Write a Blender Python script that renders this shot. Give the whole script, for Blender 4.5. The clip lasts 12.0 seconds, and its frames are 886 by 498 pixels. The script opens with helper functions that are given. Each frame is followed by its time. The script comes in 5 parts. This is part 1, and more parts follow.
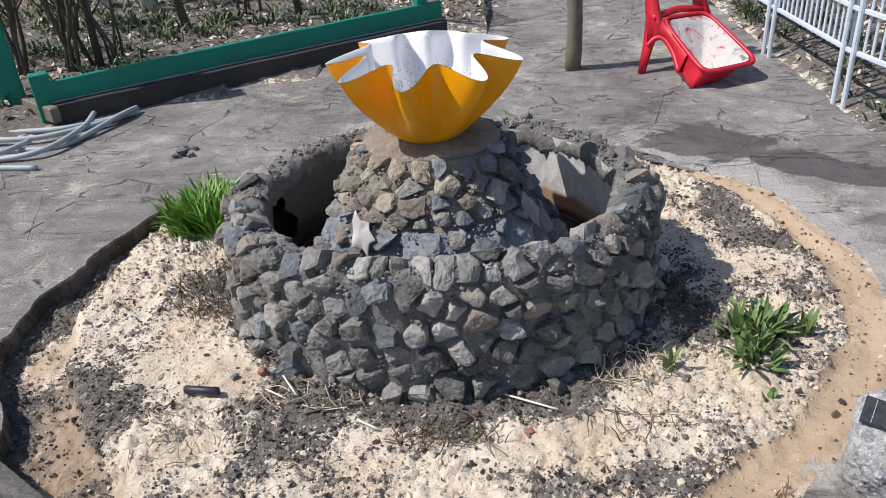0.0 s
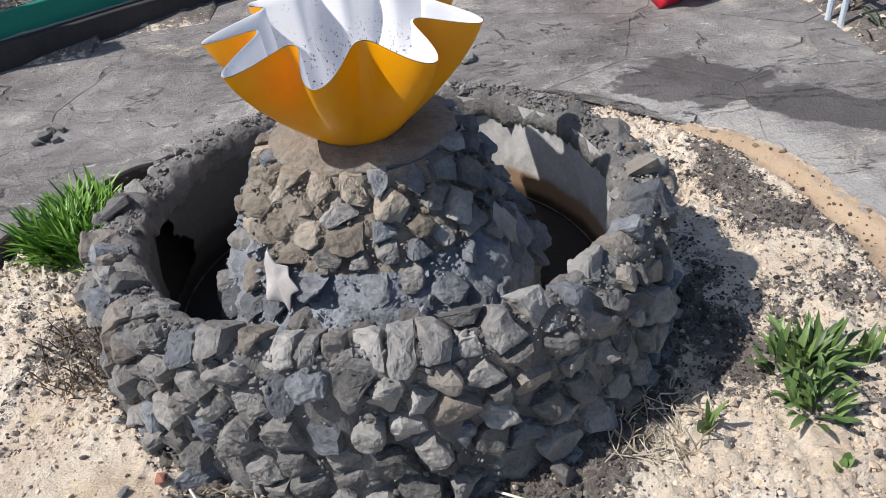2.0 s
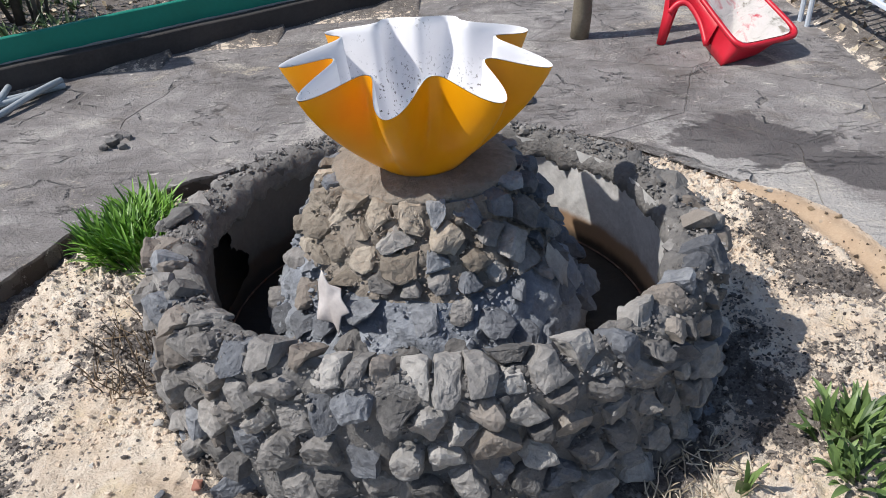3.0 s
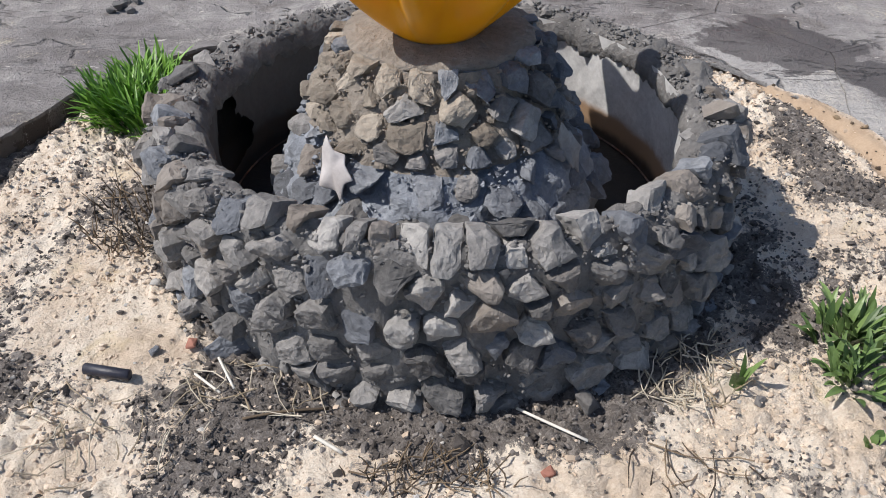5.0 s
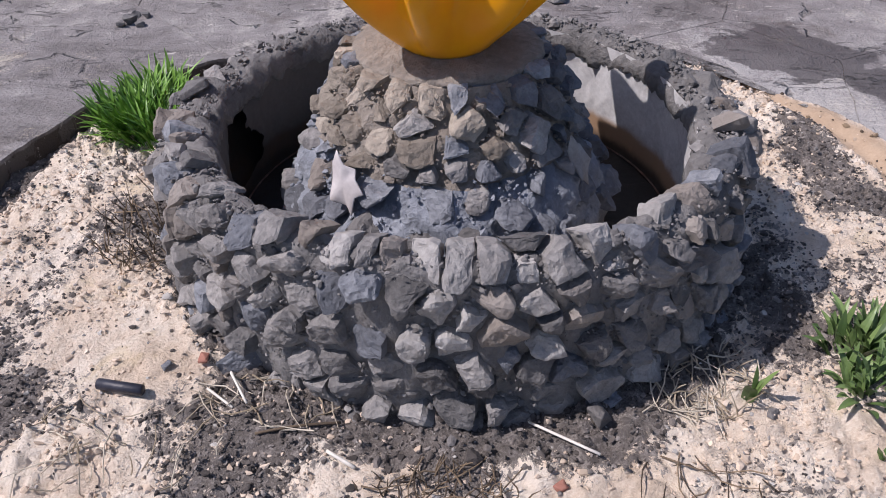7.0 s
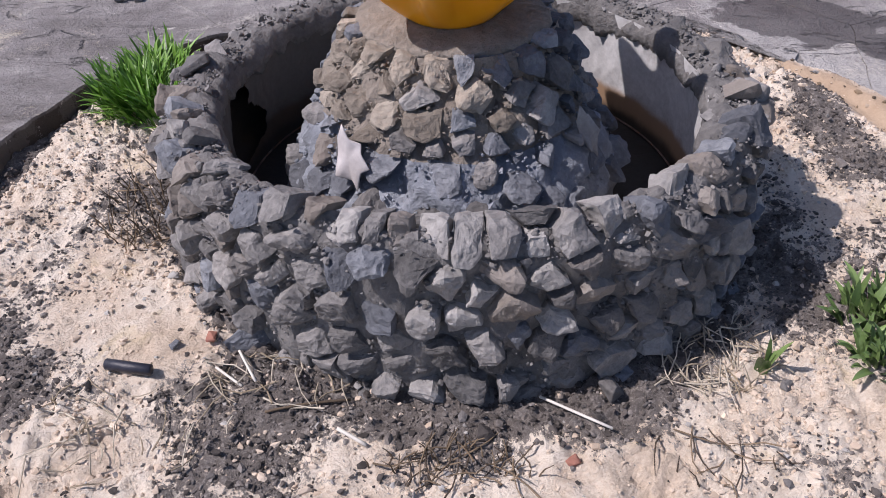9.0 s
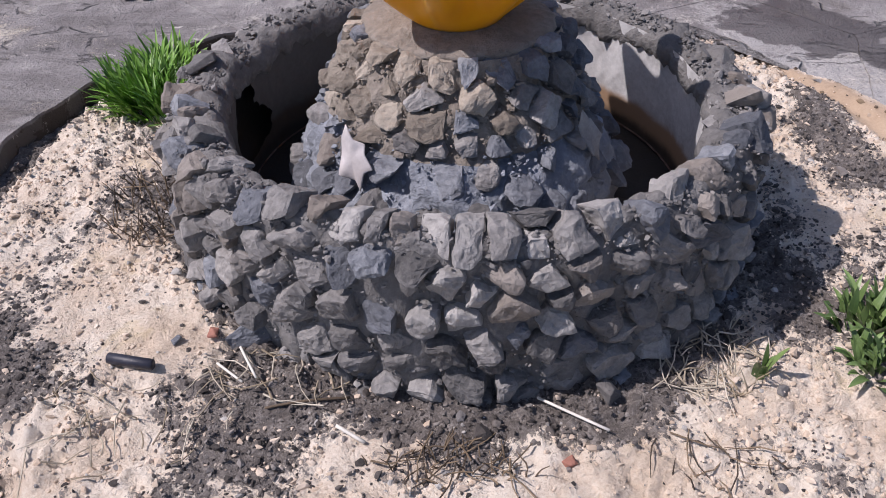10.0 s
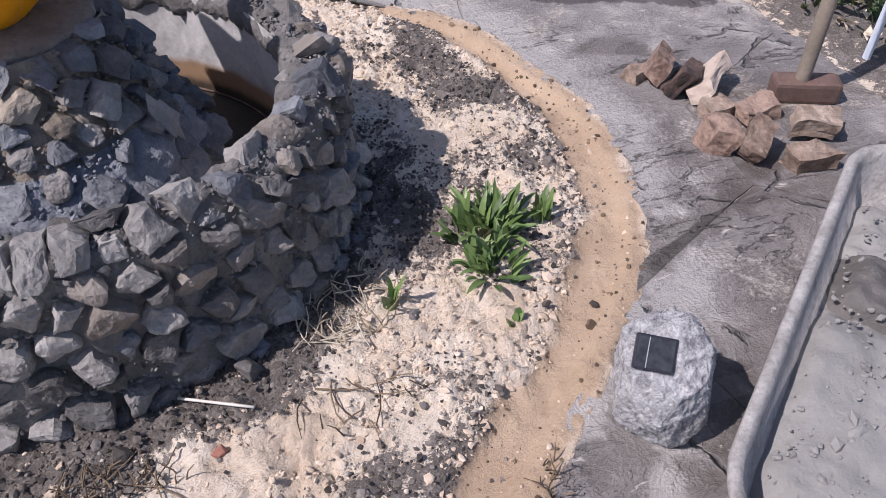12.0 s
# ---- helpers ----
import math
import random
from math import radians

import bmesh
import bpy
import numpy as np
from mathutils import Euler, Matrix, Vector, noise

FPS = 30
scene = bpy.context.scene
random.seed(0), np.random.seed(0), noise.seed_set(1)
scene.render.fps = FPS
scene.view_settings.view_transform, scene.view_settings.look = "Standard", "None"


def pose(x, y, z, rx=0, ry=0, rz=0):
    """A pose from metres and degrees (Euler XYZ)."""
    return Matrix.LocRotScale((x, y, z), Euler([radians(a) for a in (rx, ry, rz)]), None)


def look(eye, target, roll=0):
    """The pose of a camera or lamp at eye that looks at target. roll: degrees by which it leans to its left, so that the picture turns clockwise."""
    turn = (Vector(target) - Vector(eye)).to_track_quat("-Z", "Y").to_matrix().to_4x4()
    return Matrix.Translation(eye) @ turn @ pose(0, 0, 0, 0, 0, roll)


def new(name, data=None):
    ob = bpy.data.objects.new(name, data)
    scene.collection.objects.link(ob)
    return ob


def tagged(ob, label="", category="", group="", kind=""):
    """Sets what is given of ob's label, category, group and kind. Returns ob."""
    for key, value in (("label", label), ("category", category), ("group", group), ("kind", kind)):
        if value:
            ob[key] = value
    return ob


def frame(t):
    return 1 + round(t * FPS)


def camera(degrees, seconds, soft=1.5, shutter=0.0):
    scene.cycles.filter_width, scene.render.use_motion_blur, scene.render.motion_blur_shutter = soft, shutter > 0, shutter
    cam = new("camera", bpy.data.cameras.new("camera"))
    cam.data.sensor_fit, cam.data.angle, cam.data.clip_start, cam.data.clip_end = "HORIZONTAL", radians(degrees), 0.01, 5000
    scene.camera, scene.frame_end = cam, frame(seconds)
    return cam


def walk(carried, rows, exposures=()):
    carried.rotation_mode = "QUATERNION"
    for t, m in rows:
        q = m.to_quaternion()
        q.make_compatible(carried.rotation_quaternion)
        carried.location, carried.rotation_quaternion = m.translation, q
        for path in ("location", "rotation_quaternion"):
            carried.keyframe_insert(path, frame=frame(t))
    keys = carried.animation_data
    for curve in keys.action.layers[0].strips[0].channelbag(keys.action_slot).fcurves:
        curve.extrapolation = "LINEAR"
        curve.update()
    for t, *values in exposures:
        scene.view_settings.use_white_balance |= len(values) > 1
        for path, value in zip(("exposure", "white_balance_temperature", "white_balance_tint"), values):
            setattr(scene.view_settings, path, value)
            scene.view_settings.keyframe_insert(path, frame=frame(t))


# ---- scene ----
cam = camera(58.3, 12.0, 0.9)
PATH = [
    (0, (0.068, 0.002, 1.486), (-0.024, 1.727, 0.478), -4.4),
    (0.3, (0.052, 0.126, 1.459), (-0.064, 1.819, 0.401), -5.6),
    (0.5, (0.149, 0.223, 1.441), (-0.042, 1.919, 0.4), -7.4),
    (0.8, (0.262, 0.409, 1.417), (0.011, 2.102, 0.382), -5.2),
    (1, (0.279, 0.53, 1.427), (0.018, 2.195, 0.351), -6.2),
    (1.2, (0.279, 0.55, 1.427), (-0.082, 2.2, 0.355), -8.2),
    (1.5, (0.221, 0.615, 1.412), (-0.151, 2.232, 0.296), -8.5),
    (1.8, (0.085, 0.703, 1.425), (0.027, 2.303, 0.226), -8.3),
    (2, (0.037, 0.719, 1.413), (0.086, 2.305, 0.196), -6.5),
    (2.2, (-0.004, 0.72, 1.414), (0.072, 2.312, 0.205), -2.6),
    (2.5, (-0.002, 0.715, 1.426), (0.004, 2.347, 0.271), -2.1),
    (2.7, (0.0, 0.709, 1.433), (-0.028, 2.355, 0.297), -3.4),
    (4.3, (-0.01, 0.676, 1.365), (-0.109, 2.22, 0.097), -0.5),
    (4.5, (0.002, 0.678, 1.351), (-0.118, 2.2, 0.059), -0.9),
    (5, (0.006, 0.686, 1.337), (-0.052, 2.191, 0.021), 0.0),
    (5.5, (-0.004, 0.683, 1.338), (-0.037, 2.185, 0.017), 0.9),
    (6, (-0.01, 0.685, 1.335), (-0.073, 2.185, 0.014), 0.2),
    (6.5, (-0.012, 0.689, 1.344), (-0.105, 2.188, 0.023), -0.8),
    (7, (-0.002, 0.694, 1.353), (-0.078, 2.208, 0.047), -0.8),
    (9, (-0.012, 0.712, 1.341), (-0.097, 2.18, -0.014), -1.9),
    (9.5, (-0.016, 0.701, 1.346), (-0.124, 2.172, -0.004), -2.0),
    (10, (-0.008, 0.698, 1.346), (-0.1, 2.172, -0.003), -1.1),
    (10.5, (0.005, 0.691, 1.339), (-0.091, 2.157, -0.017), -1.8),
    (10.8, (0.026, 0.678, 1.312), (0.079, 2.092, -0.102), 2.1),
    (11, (0.132, 0.689, 1.31), (0.266, 2.048, -0.151), 0.8),
    (11.2, (0.188, 0.667, 1.298), (0.431, 2.052, -0.123), 0.3),
    (11.5, (0.271, 0.674, 1.305), (0.621, 2.036, -0.117), -1.0),
    (11.7, (0.272, 0.676, 1.287), (0.68, 2.06, -0.098), -1.3),
    (12, (0.283, 0.679, 1.326), (0.792, 2.002, -0.085), 0.1),
]
walk(cam, [(t, look(eye, target, roll)) for t, eye, target, roll in PATH],
     [(0.0, -0.03, 6460, 10), (2.7, -0.01, 6450, 10), (4.9, -0.05, 6420, 11), (5.5, -0.07, 6360, 14), (6.5, -0.1, 6250, 21), (9.0, -0.12, 6250, 22), (12.0, -0.11, 6290, 22)])

# ---- world, sun ----
SUN_AZ, SUN_EL = radians(6), radians(53)      # the way the light travels over the ground, and its height
world = bpy.data.worlds.new("world")
scene.world = world
world.use_nodes = True
wn = world.node_tree
sky = wn.nodes.new("ShaderNodeTexSky")
sky.sky_type, sky.sun_disc = "NISHITA", False
sky.sun_elevation, sky.sun_rotation = SUN_EL, radians(262)
wn.links.new(sky.outputs[0], wn.nodes["Background"].inputs[0])
wn.nodes["Background"].inputs[1].default_value = 0.108
sun = new("sun", bpy.data.lights.new("sun", "SUN"))
sun.data.energy, sun.data.angle, sun.data.color = 4.65, radians(0.6), (1.0, 0.95, 0.88)
SUN_DIR = Vector((math.cos(SUN_AZ) * math.cos(SUN_EL), math.sin(SUN_AZ) * math.cos(SUN_EL), -math.sin(SUN_EL)))
sun.matrix_world = look(Vector((0, 2.3, 0)) - SUN_DIR * 20, (0, 2.3, 0))


# ---- materials ----
RX, RY = -0.045, 2.34                     # middle of the stone ring
BX, BY = -0.05, 2.3                       # middle of the bed


def material(name):
    m = bpy.data.materials.new(name)
    m.use_nodes = True
    t = m.node_tree
    return m, t, t.nodes["Principled BSDF"]


def add(t, kind, **values):
    n = t.nodes.new(kind)
    for k, v in values.items():
        n.inputs[k.replace("_", " ")].default_value = v
    return n


def position(t):
    return t.nodes.new("ShaderNodeNewGeometry").outputs["Position"]


def noise_at(t, co, scale, detail=4.0, rough=0.55, warp=0.0):
    n = add(t, "ShaderNodeTexNoise", Scale=scale, Detail=detail, Roughness=rough, Distortion=warp)
    t.links.new(co, n.inputs["Vector"])
    return n.outputs["Fac"]


def ramp(t, fac, stops):
    r = t.nodes.new("ShaderNodeValToRGB")
    el = r.color_ramp.elements
    el[0].position, el[0].color = stops[0][0], (*stops[0][1], 1)
    el[1].position, el[1].color = stops[-1][0], (*stops[-1][1], 1)
    for p, c in stops[1:-1]:
        e = el.new(p)
        e.color = (*c, 1)
    t.links.new(fac, r.inputs[0])
    return r.outputs[0]


def mix(t, fac, a, b, mode="MIX"):
    n = t.nodes.new("ShaderNodeMix")
    n.data_type, n.blend_type = "RGBA", mode
    for sock, v in ((n.inputs[0], fac), (n.inputs[6], a), (n.inputs[7], b)):
        if isinstance(v, (int, float)):
            sock.default_value = v
        elif isinstance(v, tuple):
            sock.default_value = (*v, 1)
        else:
            t.links.new(v, sock)
    return n.outputs[2]


def calc(t, op, a, b=0.0, c=0.0, clamp=False):
    n = t.nodes.new("ShaderNodeMath")
    n.operation, n.use_clamp = op, clamp
    for i, v in enumerate((a, b, c)):
        if isinstance(v, (int, float)):
            n.inputs[i].default_value = v
        else:
            t.links.new(v, n.inputs[i])
    return n.outputs[0]


def step(t, v, lo, hi):
    n = t.nodes.new("ShaderNodeMapRange")
    n.interpolation_type = "SMOOTHSTEP"
    n.inputs[1].default_value, n.inputs[2].default_value = lo, hi
    t.links.new(v, n.inputs[0])
    return n.outputs[0]


def bump(t, p, height, strength, distance=0.01):
    b = add(t, "ShaderNodeBump", Strength=strength, Distance=distance)
    t.links.new(height, b.inputs["Height"])
    t.links.new(b.outputs[0], p.inputs["Normal"])


def plain(name, stops, scale, rough=0.85, relief=0.5, fine=60.0, spread=0.0, island=False, metal=0.0, depth=0.01, tint=None):
    """A grainy surface: colours by a coarse and a fine noise, pieces varied by their own random value."""
    m, t, p = material(name)
    co = position(t)
    n1, n2 = noise_at(t, co, scale, 5, 0.6, 0.3), noise_at(t, co, fine, 6, 0.7)
    fac = calc(t, "MULTIPLY_ADD", n2, 0.45, calc(t, "MULTIPLY", n1, 0.55))
    rnd = t.nodes.new("ShaderNodeNewGeometry").outputs["Random Per Island"] if island else t.nodes.new("ShaderNodeObjectInfo").outputs["Random"]
    if spread:
        fac = calc(t, "ADD", fac, calc(t, "MULTIPLY", calc(t, "SUBTRACT", rnd, 0.5), spread))
    col = ramp(t, fac, stops)
    if tint:
        hue = calc(t, "FRACT", calc(t, "MULTIPLY", rnd, 7.31))
        col = mix(t, step(t, hue, 0.55, 0.95), col, mix(t, 0.55, col, tint))
    t.links.new(col, p.inputs["Base Color"])
    p.inputs["Roughness"].default_value, p.inputs["Metallic"].default_value = rough, metal
    bump(t, p, calc(t, "MULTIPLY_ADD", n2, 0.5, n1), relief, depth)
    return m


STONE = plain("stone", [(0.2, (0.073, 0.071, 0.071)), (0.45, (0.176, 0.170, 0.166)), (0.62, (0.280, 0.268, 0.258)), (0.85, (0.482, 0.464, 0.439))], 16, 0.8, 1.0, 75, 0.40, tint=(0.27, 0.225, 0.185), depth=0.012)
STONE_PALE = plain("stone_pale", [(0.25, (0.195, 0.189, 0.183)), (0.5, (0.339, 0.327, 0.314)), (0.8, (0.549, 0.530, 0.507))], 16, 0.8, 0.9, 75, 0.2, depth=0.012)
STONE_BLUE = plain("stone_blue", [(0.2, (0.068, 0.072, 0.083)), (0.5, (0.151, 0.162, 0.184)), (0.85, (0.378, 0.396, 0.423))], 16, 0.8, 1.0, 75, 0.35, depth=0.012)
STONE_TAN = plain("stone_tan", [(0.2, (0.12, 0.100, 0.080)), (0.5, (0.265, 0.230, 0.188)), (0.85, (0.53, 0.465, 0.385))], 16, 0.85, 1.0, 75, 0.45, depth=0.012)
MORTAR = plain("mortar", [(0.25, (0.095, 0.092, 0.091)), (0.5, (0.185, 0.179, 0.175)), (0.8, (0.347, 0.333, 0.319))], 12, 0.95, 1.0, 70, depth=0.018)
MORTAR_BLUE = plain("mortar_blue", [(0.25, (0.131, 0.142, 0.162)), (0.5, (0.268, 0.291, 0.330)), (0.8, (0.522, 0.552, 0.614))], 12, 0.95, 1.0, 70, depth=0.018)
MORTAR_TAN = plain("mortar_tan", [(0.25, (0.135, 0.115, 0.095)), (0.5, (0.270, 0.236, 0.200)), (0.8, (0.459, 0.405, 0.344))], 12, 0.95, 1.0, 70, depth=0.018)
MORTAR_BIT = plain("mortar_bit", [(0.25, (0.098, 0.094, 0.093)), (0.5, (0.190, 0.184, 0.179)), (0.8, (0.356, 0.342, 0.328))], 12, 0.95, 0.6, 90, 0.35, island=True)
SANDSTONE = plain("sandstone", [(0.3, (0.06, 0.042, 0.038)), (0.5, (0.19, 0.125, 0.10)), (0.68, (0.42, 0.30, 0.235))], 22, 0.85, 1.0, 60, 0.35)
SANDSTONE_PALE = plain("sandstone_pale", [(0.3, (0.15, 0.10, 0.078)), (0.48, (0.36, 0.275, 0.215)), (0.68, (0.60, 0.50, 0.42))], 20, 0.85, 1.0, 60, 0.4)
SAND_BIT = plain("sand_bit", [(0.2, (0.52, 0.41, 0.31)), (0.8, (0.74, 0.62, 0.50))], 20, 0.95, 0.4, 150, 0.6, island=True)
SOIL_BIT = plain("soil_bit", [(0.2, (0.05, 0.043, 0.039)), (0.6, (0.14, 0.122, 0.110)), (0.95, (0.33, 0.30, 0.275))], 20, 0.95, 0.6, 150, 0.7, island=True)
GRIT = plain("grit", [(0.2, (0.16, 0.15, 0.145)), (0.8, (0.5, 0.48, 0.45))], 20, 0.9, 0.6, 120, 0.7, island=True)
STRAW = plain("straw", [(0.2, (0.30, 0.24, 0.16)), (0.8, (0.62, 0.56, 0.45))], 30, 0.7, 0.3, 200, 0.6, island=True)
TWIG = plain("twig", [(0.2, (0.07, 0.05, 0.035)), (0.8, (0.26, 0.19, 0.12))], 30, 0.85, 0.4, 200, 0.8, island=True)
WHITE_STICK = plain("white_stick", [(0.2, (0.62, 0.58, 0.50)), (0.8, (0.85, 0.82, 0.75))], 30, 0.6, 0.2, 200)
BARK = plain("bark", [(0.25, (0.05, 0.04, 0.033)), (0.75, (0.17, 0.135, 0.105))], 12, 0.9, 0.9, 60)
LIMEWASH = plain("limewash", [(0.3, (0.25, 0.25, 0.25)), (0.6, (0.62, 0.62, 0.62))], 12, 0.9, 0.7, 60)
POST_WOOD = plain("post_wood", [(0.25, (0.10, 0.085, 0.06)), (0.75, (0.26, 0.225, 0.17))], 8, 0.85, 0.5, 80)
HANDLE_WOOD = plain("handle_wood", [(0.25, (0.17, 0.14, 0.11)), (0.75, (0.34, 0.29, 0.235))], 10, 0.75, 0.3, 80)
RUST = plain("rusty_steel", [(0.25, (0.10, 0.065, 0.055)), (0.75, (0.26, 0.17, 0.14))], 20, 0.7, 0.5, 90, metal=0.2)
TAR_BOARD = plain("tarred_board", [(0.25, (0.022, 0.02, 0.02)), (0.75, (0.065, 0.058, 0.057))], 7, 0.8, 0.4, 70)
GREEN_PAINT = plain("green_paint", [(0.2, (0.0, 0.165, 0.115)), (0.8, (0.001, 0.26, 0.185))], 5, 0.6, 0.15, 60)
PALE_BLUE = plain("pale_blue_paint", [(0.2, (0.52, 0.60, 0.70)), (0.8, (0.74, 0.80, 0.87))], 12, 0.45, 0.15, 90)
HOSE = plain("grey_hose", [(0.2, (0.27, 0.31, 0.34)), (0.8, (0.47, 0.52, 0.55))], 14, 0.55, 0.2, 120)
LEAF_DRY = plain("dry_leaf", [(0.2, (0.12, 0.09, 0.06)), (0.5, (0.36, 0.29, 0.20)), (0.85, (0.68, 0.60, 0.47))], 20, 0.85, 0.3, 90, 0.9, island=True)
NAVY = plain("dark_plastic", [(0.2, (0.012, 0.013, 0.022)), (0.8, (0.035, 0.036, 0.055))], 40, 0.45, 0.2, 150)
BRICK_RED = plain("brick_red", [(0.2, (0.26, 0.10, 0.07)), (0.8, (0.45, 0.22, 0.16))], 40, 0.85, 0.4, 150)
GRANITE = plain("pale_resin_rock", [(0.36, (0.17, 0.17, 0.185)), (0.5, (0.53, 0.53, 0.55)), (0.64, (0.85, 0.85, 0.86))], 45, 0.85, 1.0, 190, depth=0.016)
TUB = plain("grey_tub", [(0.32, (0.20, 0.19, 0.18)), (0.5, (0.40, 0.385, 0.37)), (0.68, (0.60, 0.58, 0.56))], 14, 0.85, 0.9, 80)
CEMENT_DRY = plain("dry_cement", [(0.2, (0.224, 0.220, 0.212)), (0.8, (0.368, 0.364, 0.352))], 9, 0.95, 0.7, 60)
CEMENT_WET = plain("wet_cement", [(0.2, (0.075, 0.07, 0.066)), (0.8, (0.19, 0.18, 0.17))], 12, 0.5, 0.9, 60)
FRAGMENT = plain("white_tile", [(0.2, (0.46, 0.42, 0.41)), (0.8, (0.72, 0.68, 0.66))], 25, 0.35, 0.15, 120)


def leaf_material(name, dark, light, island=True):
    m, t, p = material(name)
    rnd = t.nodes.new("ShaderNodeNewGeometry").outputs["Random Per Island"] if island else t.nodes.new("ShaderNodeObjectInfo").outputs["Random"]
    n = noise_at(t, position(t), 40, 4)
    col = ramp(t, calc(t, "MULTIPLY_ADD", rnd, 0.6, calc(t, "MULTIPLY", n, 0.4)), [(0.15, dark), (0.85, light)])
    t.links.new(col, p.inputs["Base Color"])
    p.inputs["Roughness"].default_value = 0.45
    p.inputs["Subsurface Weight"].default_value = 0.12
    p.inputs["Subsurface Radius"].default_value = (0.004, 0.006, 0.002)
    return m


GRASS = leaf_material("grass_blade", (0.055, 0.15, 0.015), (0.22, 0.42, 0.06))
IRIS = leaf_material("iris_leaf", (0.05, 0.10, 0.028), (0.22, 0.32, 0.11), False)
WEED = leaf_material("weed_leaf", (0.02, 0.045, 0.012), (0.10, 0.16, 0.05))


def bowl_paint(name, dark, light, specks):
    m, t, p = material(name)
    co = position(t)
    col = ramp(t, noise_at(t, co, 9, 4), [(0.3, dark), (0.7, light)])
    if specks:
        patch = step(t, noise_at(t, co, 9, 3), 0.5, 0.62)
        dots = step(t, noise_at(t, co, 110, 3, 0.6), 0.58, 0.66)
        sep = t.nodes.new("ShaderNodeSeparateXYZ")
        t.links.new(co, sep.inputs[0])
        low = calc(t, "SUBTRACT", 1.0, step(t, sep.outputs[2], 0.62, 0.74))
        col = mix(t, calc(t, "MULTIPLY", dots, calc(t, "MAXIMUM", calc(t, "MULTIPLY", patch, 0.5), low)), col, (0.09, 0.085, 0.085))
    t.links.new(col, p.inputs["Base Color"])
    p.inputs["Roughness"].default_value = 0.32 if not specks else 0.5
    bump(t, p, noise_at(t, co, 30, 4), 0.08)
    return m


YELLOW = bowl_paint("yellow_enamel", (0.93, 0.365, 0.002), (0.98, 0.44, 0.004), False)
WHITE = bowl_paint("white_enamel", (0.76, 0.76, 0.79), (0.84, 0.84, 0.86), True)


def red_plastic():
    m, t, p = material("red_plastic")
    t.links.new(ramp(t, noise_at(t, position(t), 6, 4), [(0.3, (0.50, 0.008, 0.022)), (0.7, (0.66, 0.02, 0.045))]), p.inputs["Base Color"])
    p.inputs["Roughness"].default_value = 0.42
    return m


def cement_smear():
    m, t, p = material("cement_smeared_plastic")
    co = position(t)
    n = noise_at(t, co, 9, 5, 0.65, 0.6)
    col = ramp(t, n, [(0.30, (0.52, 0.03, 0.06)), (0.38, (0.55, 0.30, 0.31)), (0.44, (0.62, 0.58, 0.57)), (0.56, (0.55, 0.53, 0.51)), (0.64, (0.24, 0.22, 0.19))])
    t.links.new(col, p.inputs["Base Color"])
    p.inputs["Roughness"].default_value = 0.85
    bump(t, p, n, 0.8, 0.02)
    return m


RED, SMEAR = red_plastic(), cement_smear()


def ground_material():
    m, t, p = material("bed_ground")
    co = position(t)
    soil = t.nodes.new("ShaderNodeAttribute")
    soil.attribute_name = "soil"
    wet = t.nodes.new("ShaderNodeAttribute")
    wet.attribute_name = "wet"
    coarse, mid, fine = noise_at(t, co, 5, 5, 0.6, 0.4), noise_at(t, co, 30, 6, 0.7, 0.5), noise_at(t, co, 150, 6, 0.75)
    sand = ramp(t, calc(t, "MULTIPLY_ADD", coarse, 0.55, calc(t, "MULTIPLY", fine, 0.45)), [(0.3, (0.53, 0.415, 0.305)), (0.43, (0.71, 0.585, 0.46)), (0.55, (0.86, 0.765, 0.645))])
    earth = ramp(t, calc(t, "MULTIPLY_ADD", mid, 0.5, calc(t, "MULTIPLY", fine, 0.5)), [(0.3, (0.055, 0.048, 0.044)), (0.5, (0.165, 0.145, 0.131)), (0.64, (0.38, 0.345, 0.315))])
    damp = ramp(t, calc(t, "MULTIPLY_ADD", coarse, 0.6, calc(t, "MULTIPLY", fine, 0.4)), [(0.3, (0.36, 0.25, 0.165)), (0.7, (0.58, 0.45, 0.325))])
    edge = calc(t, "ADD", soil.outputs["Fac"], calc(t, "MULTIPLY", calc(t, "SUBTRACT", calc(t, "MULTIPLY_ADD", mid, 0.6, calc(t, "MULTIPLY_ADD", fine, 0.3, calc(t, "MULTIPLY", noise_at(t, co, 13, 5, 0.7, 0.6), 0.45))), 0.675), 2.8))
    dark = step(t, edge, 0.40, 0.58)
    ochre = step(t, noise_at(t, co, 7, 4, 0.6, 0.5), 0.60, 0.70)
    sand = mix(t, calc(t, "MULTIPLY", ochre, 0.5), sand, (0.66, 0.53, 0.33))
    col = mix(t, wet.outputs["Fac"], mix(t, dark, sand, earth), damp)
    t.links.new(col, p.inputs["Base Color"])
    p.inputs["Roughness"].default_value = 0.95
    h = calc(t, "MULTIPLY_ADD", fine, 0.5, calc(t, "MULTIPLY", mid, 0.9))
    bump(t, p, calc(t, "MULTIPLY", h, calc(t, "SUBTRACT", 1.0, calc(t, "MULTIPLY", wet.outputs["Fac"], 0.5))), 0.9, 0.016)
    return m


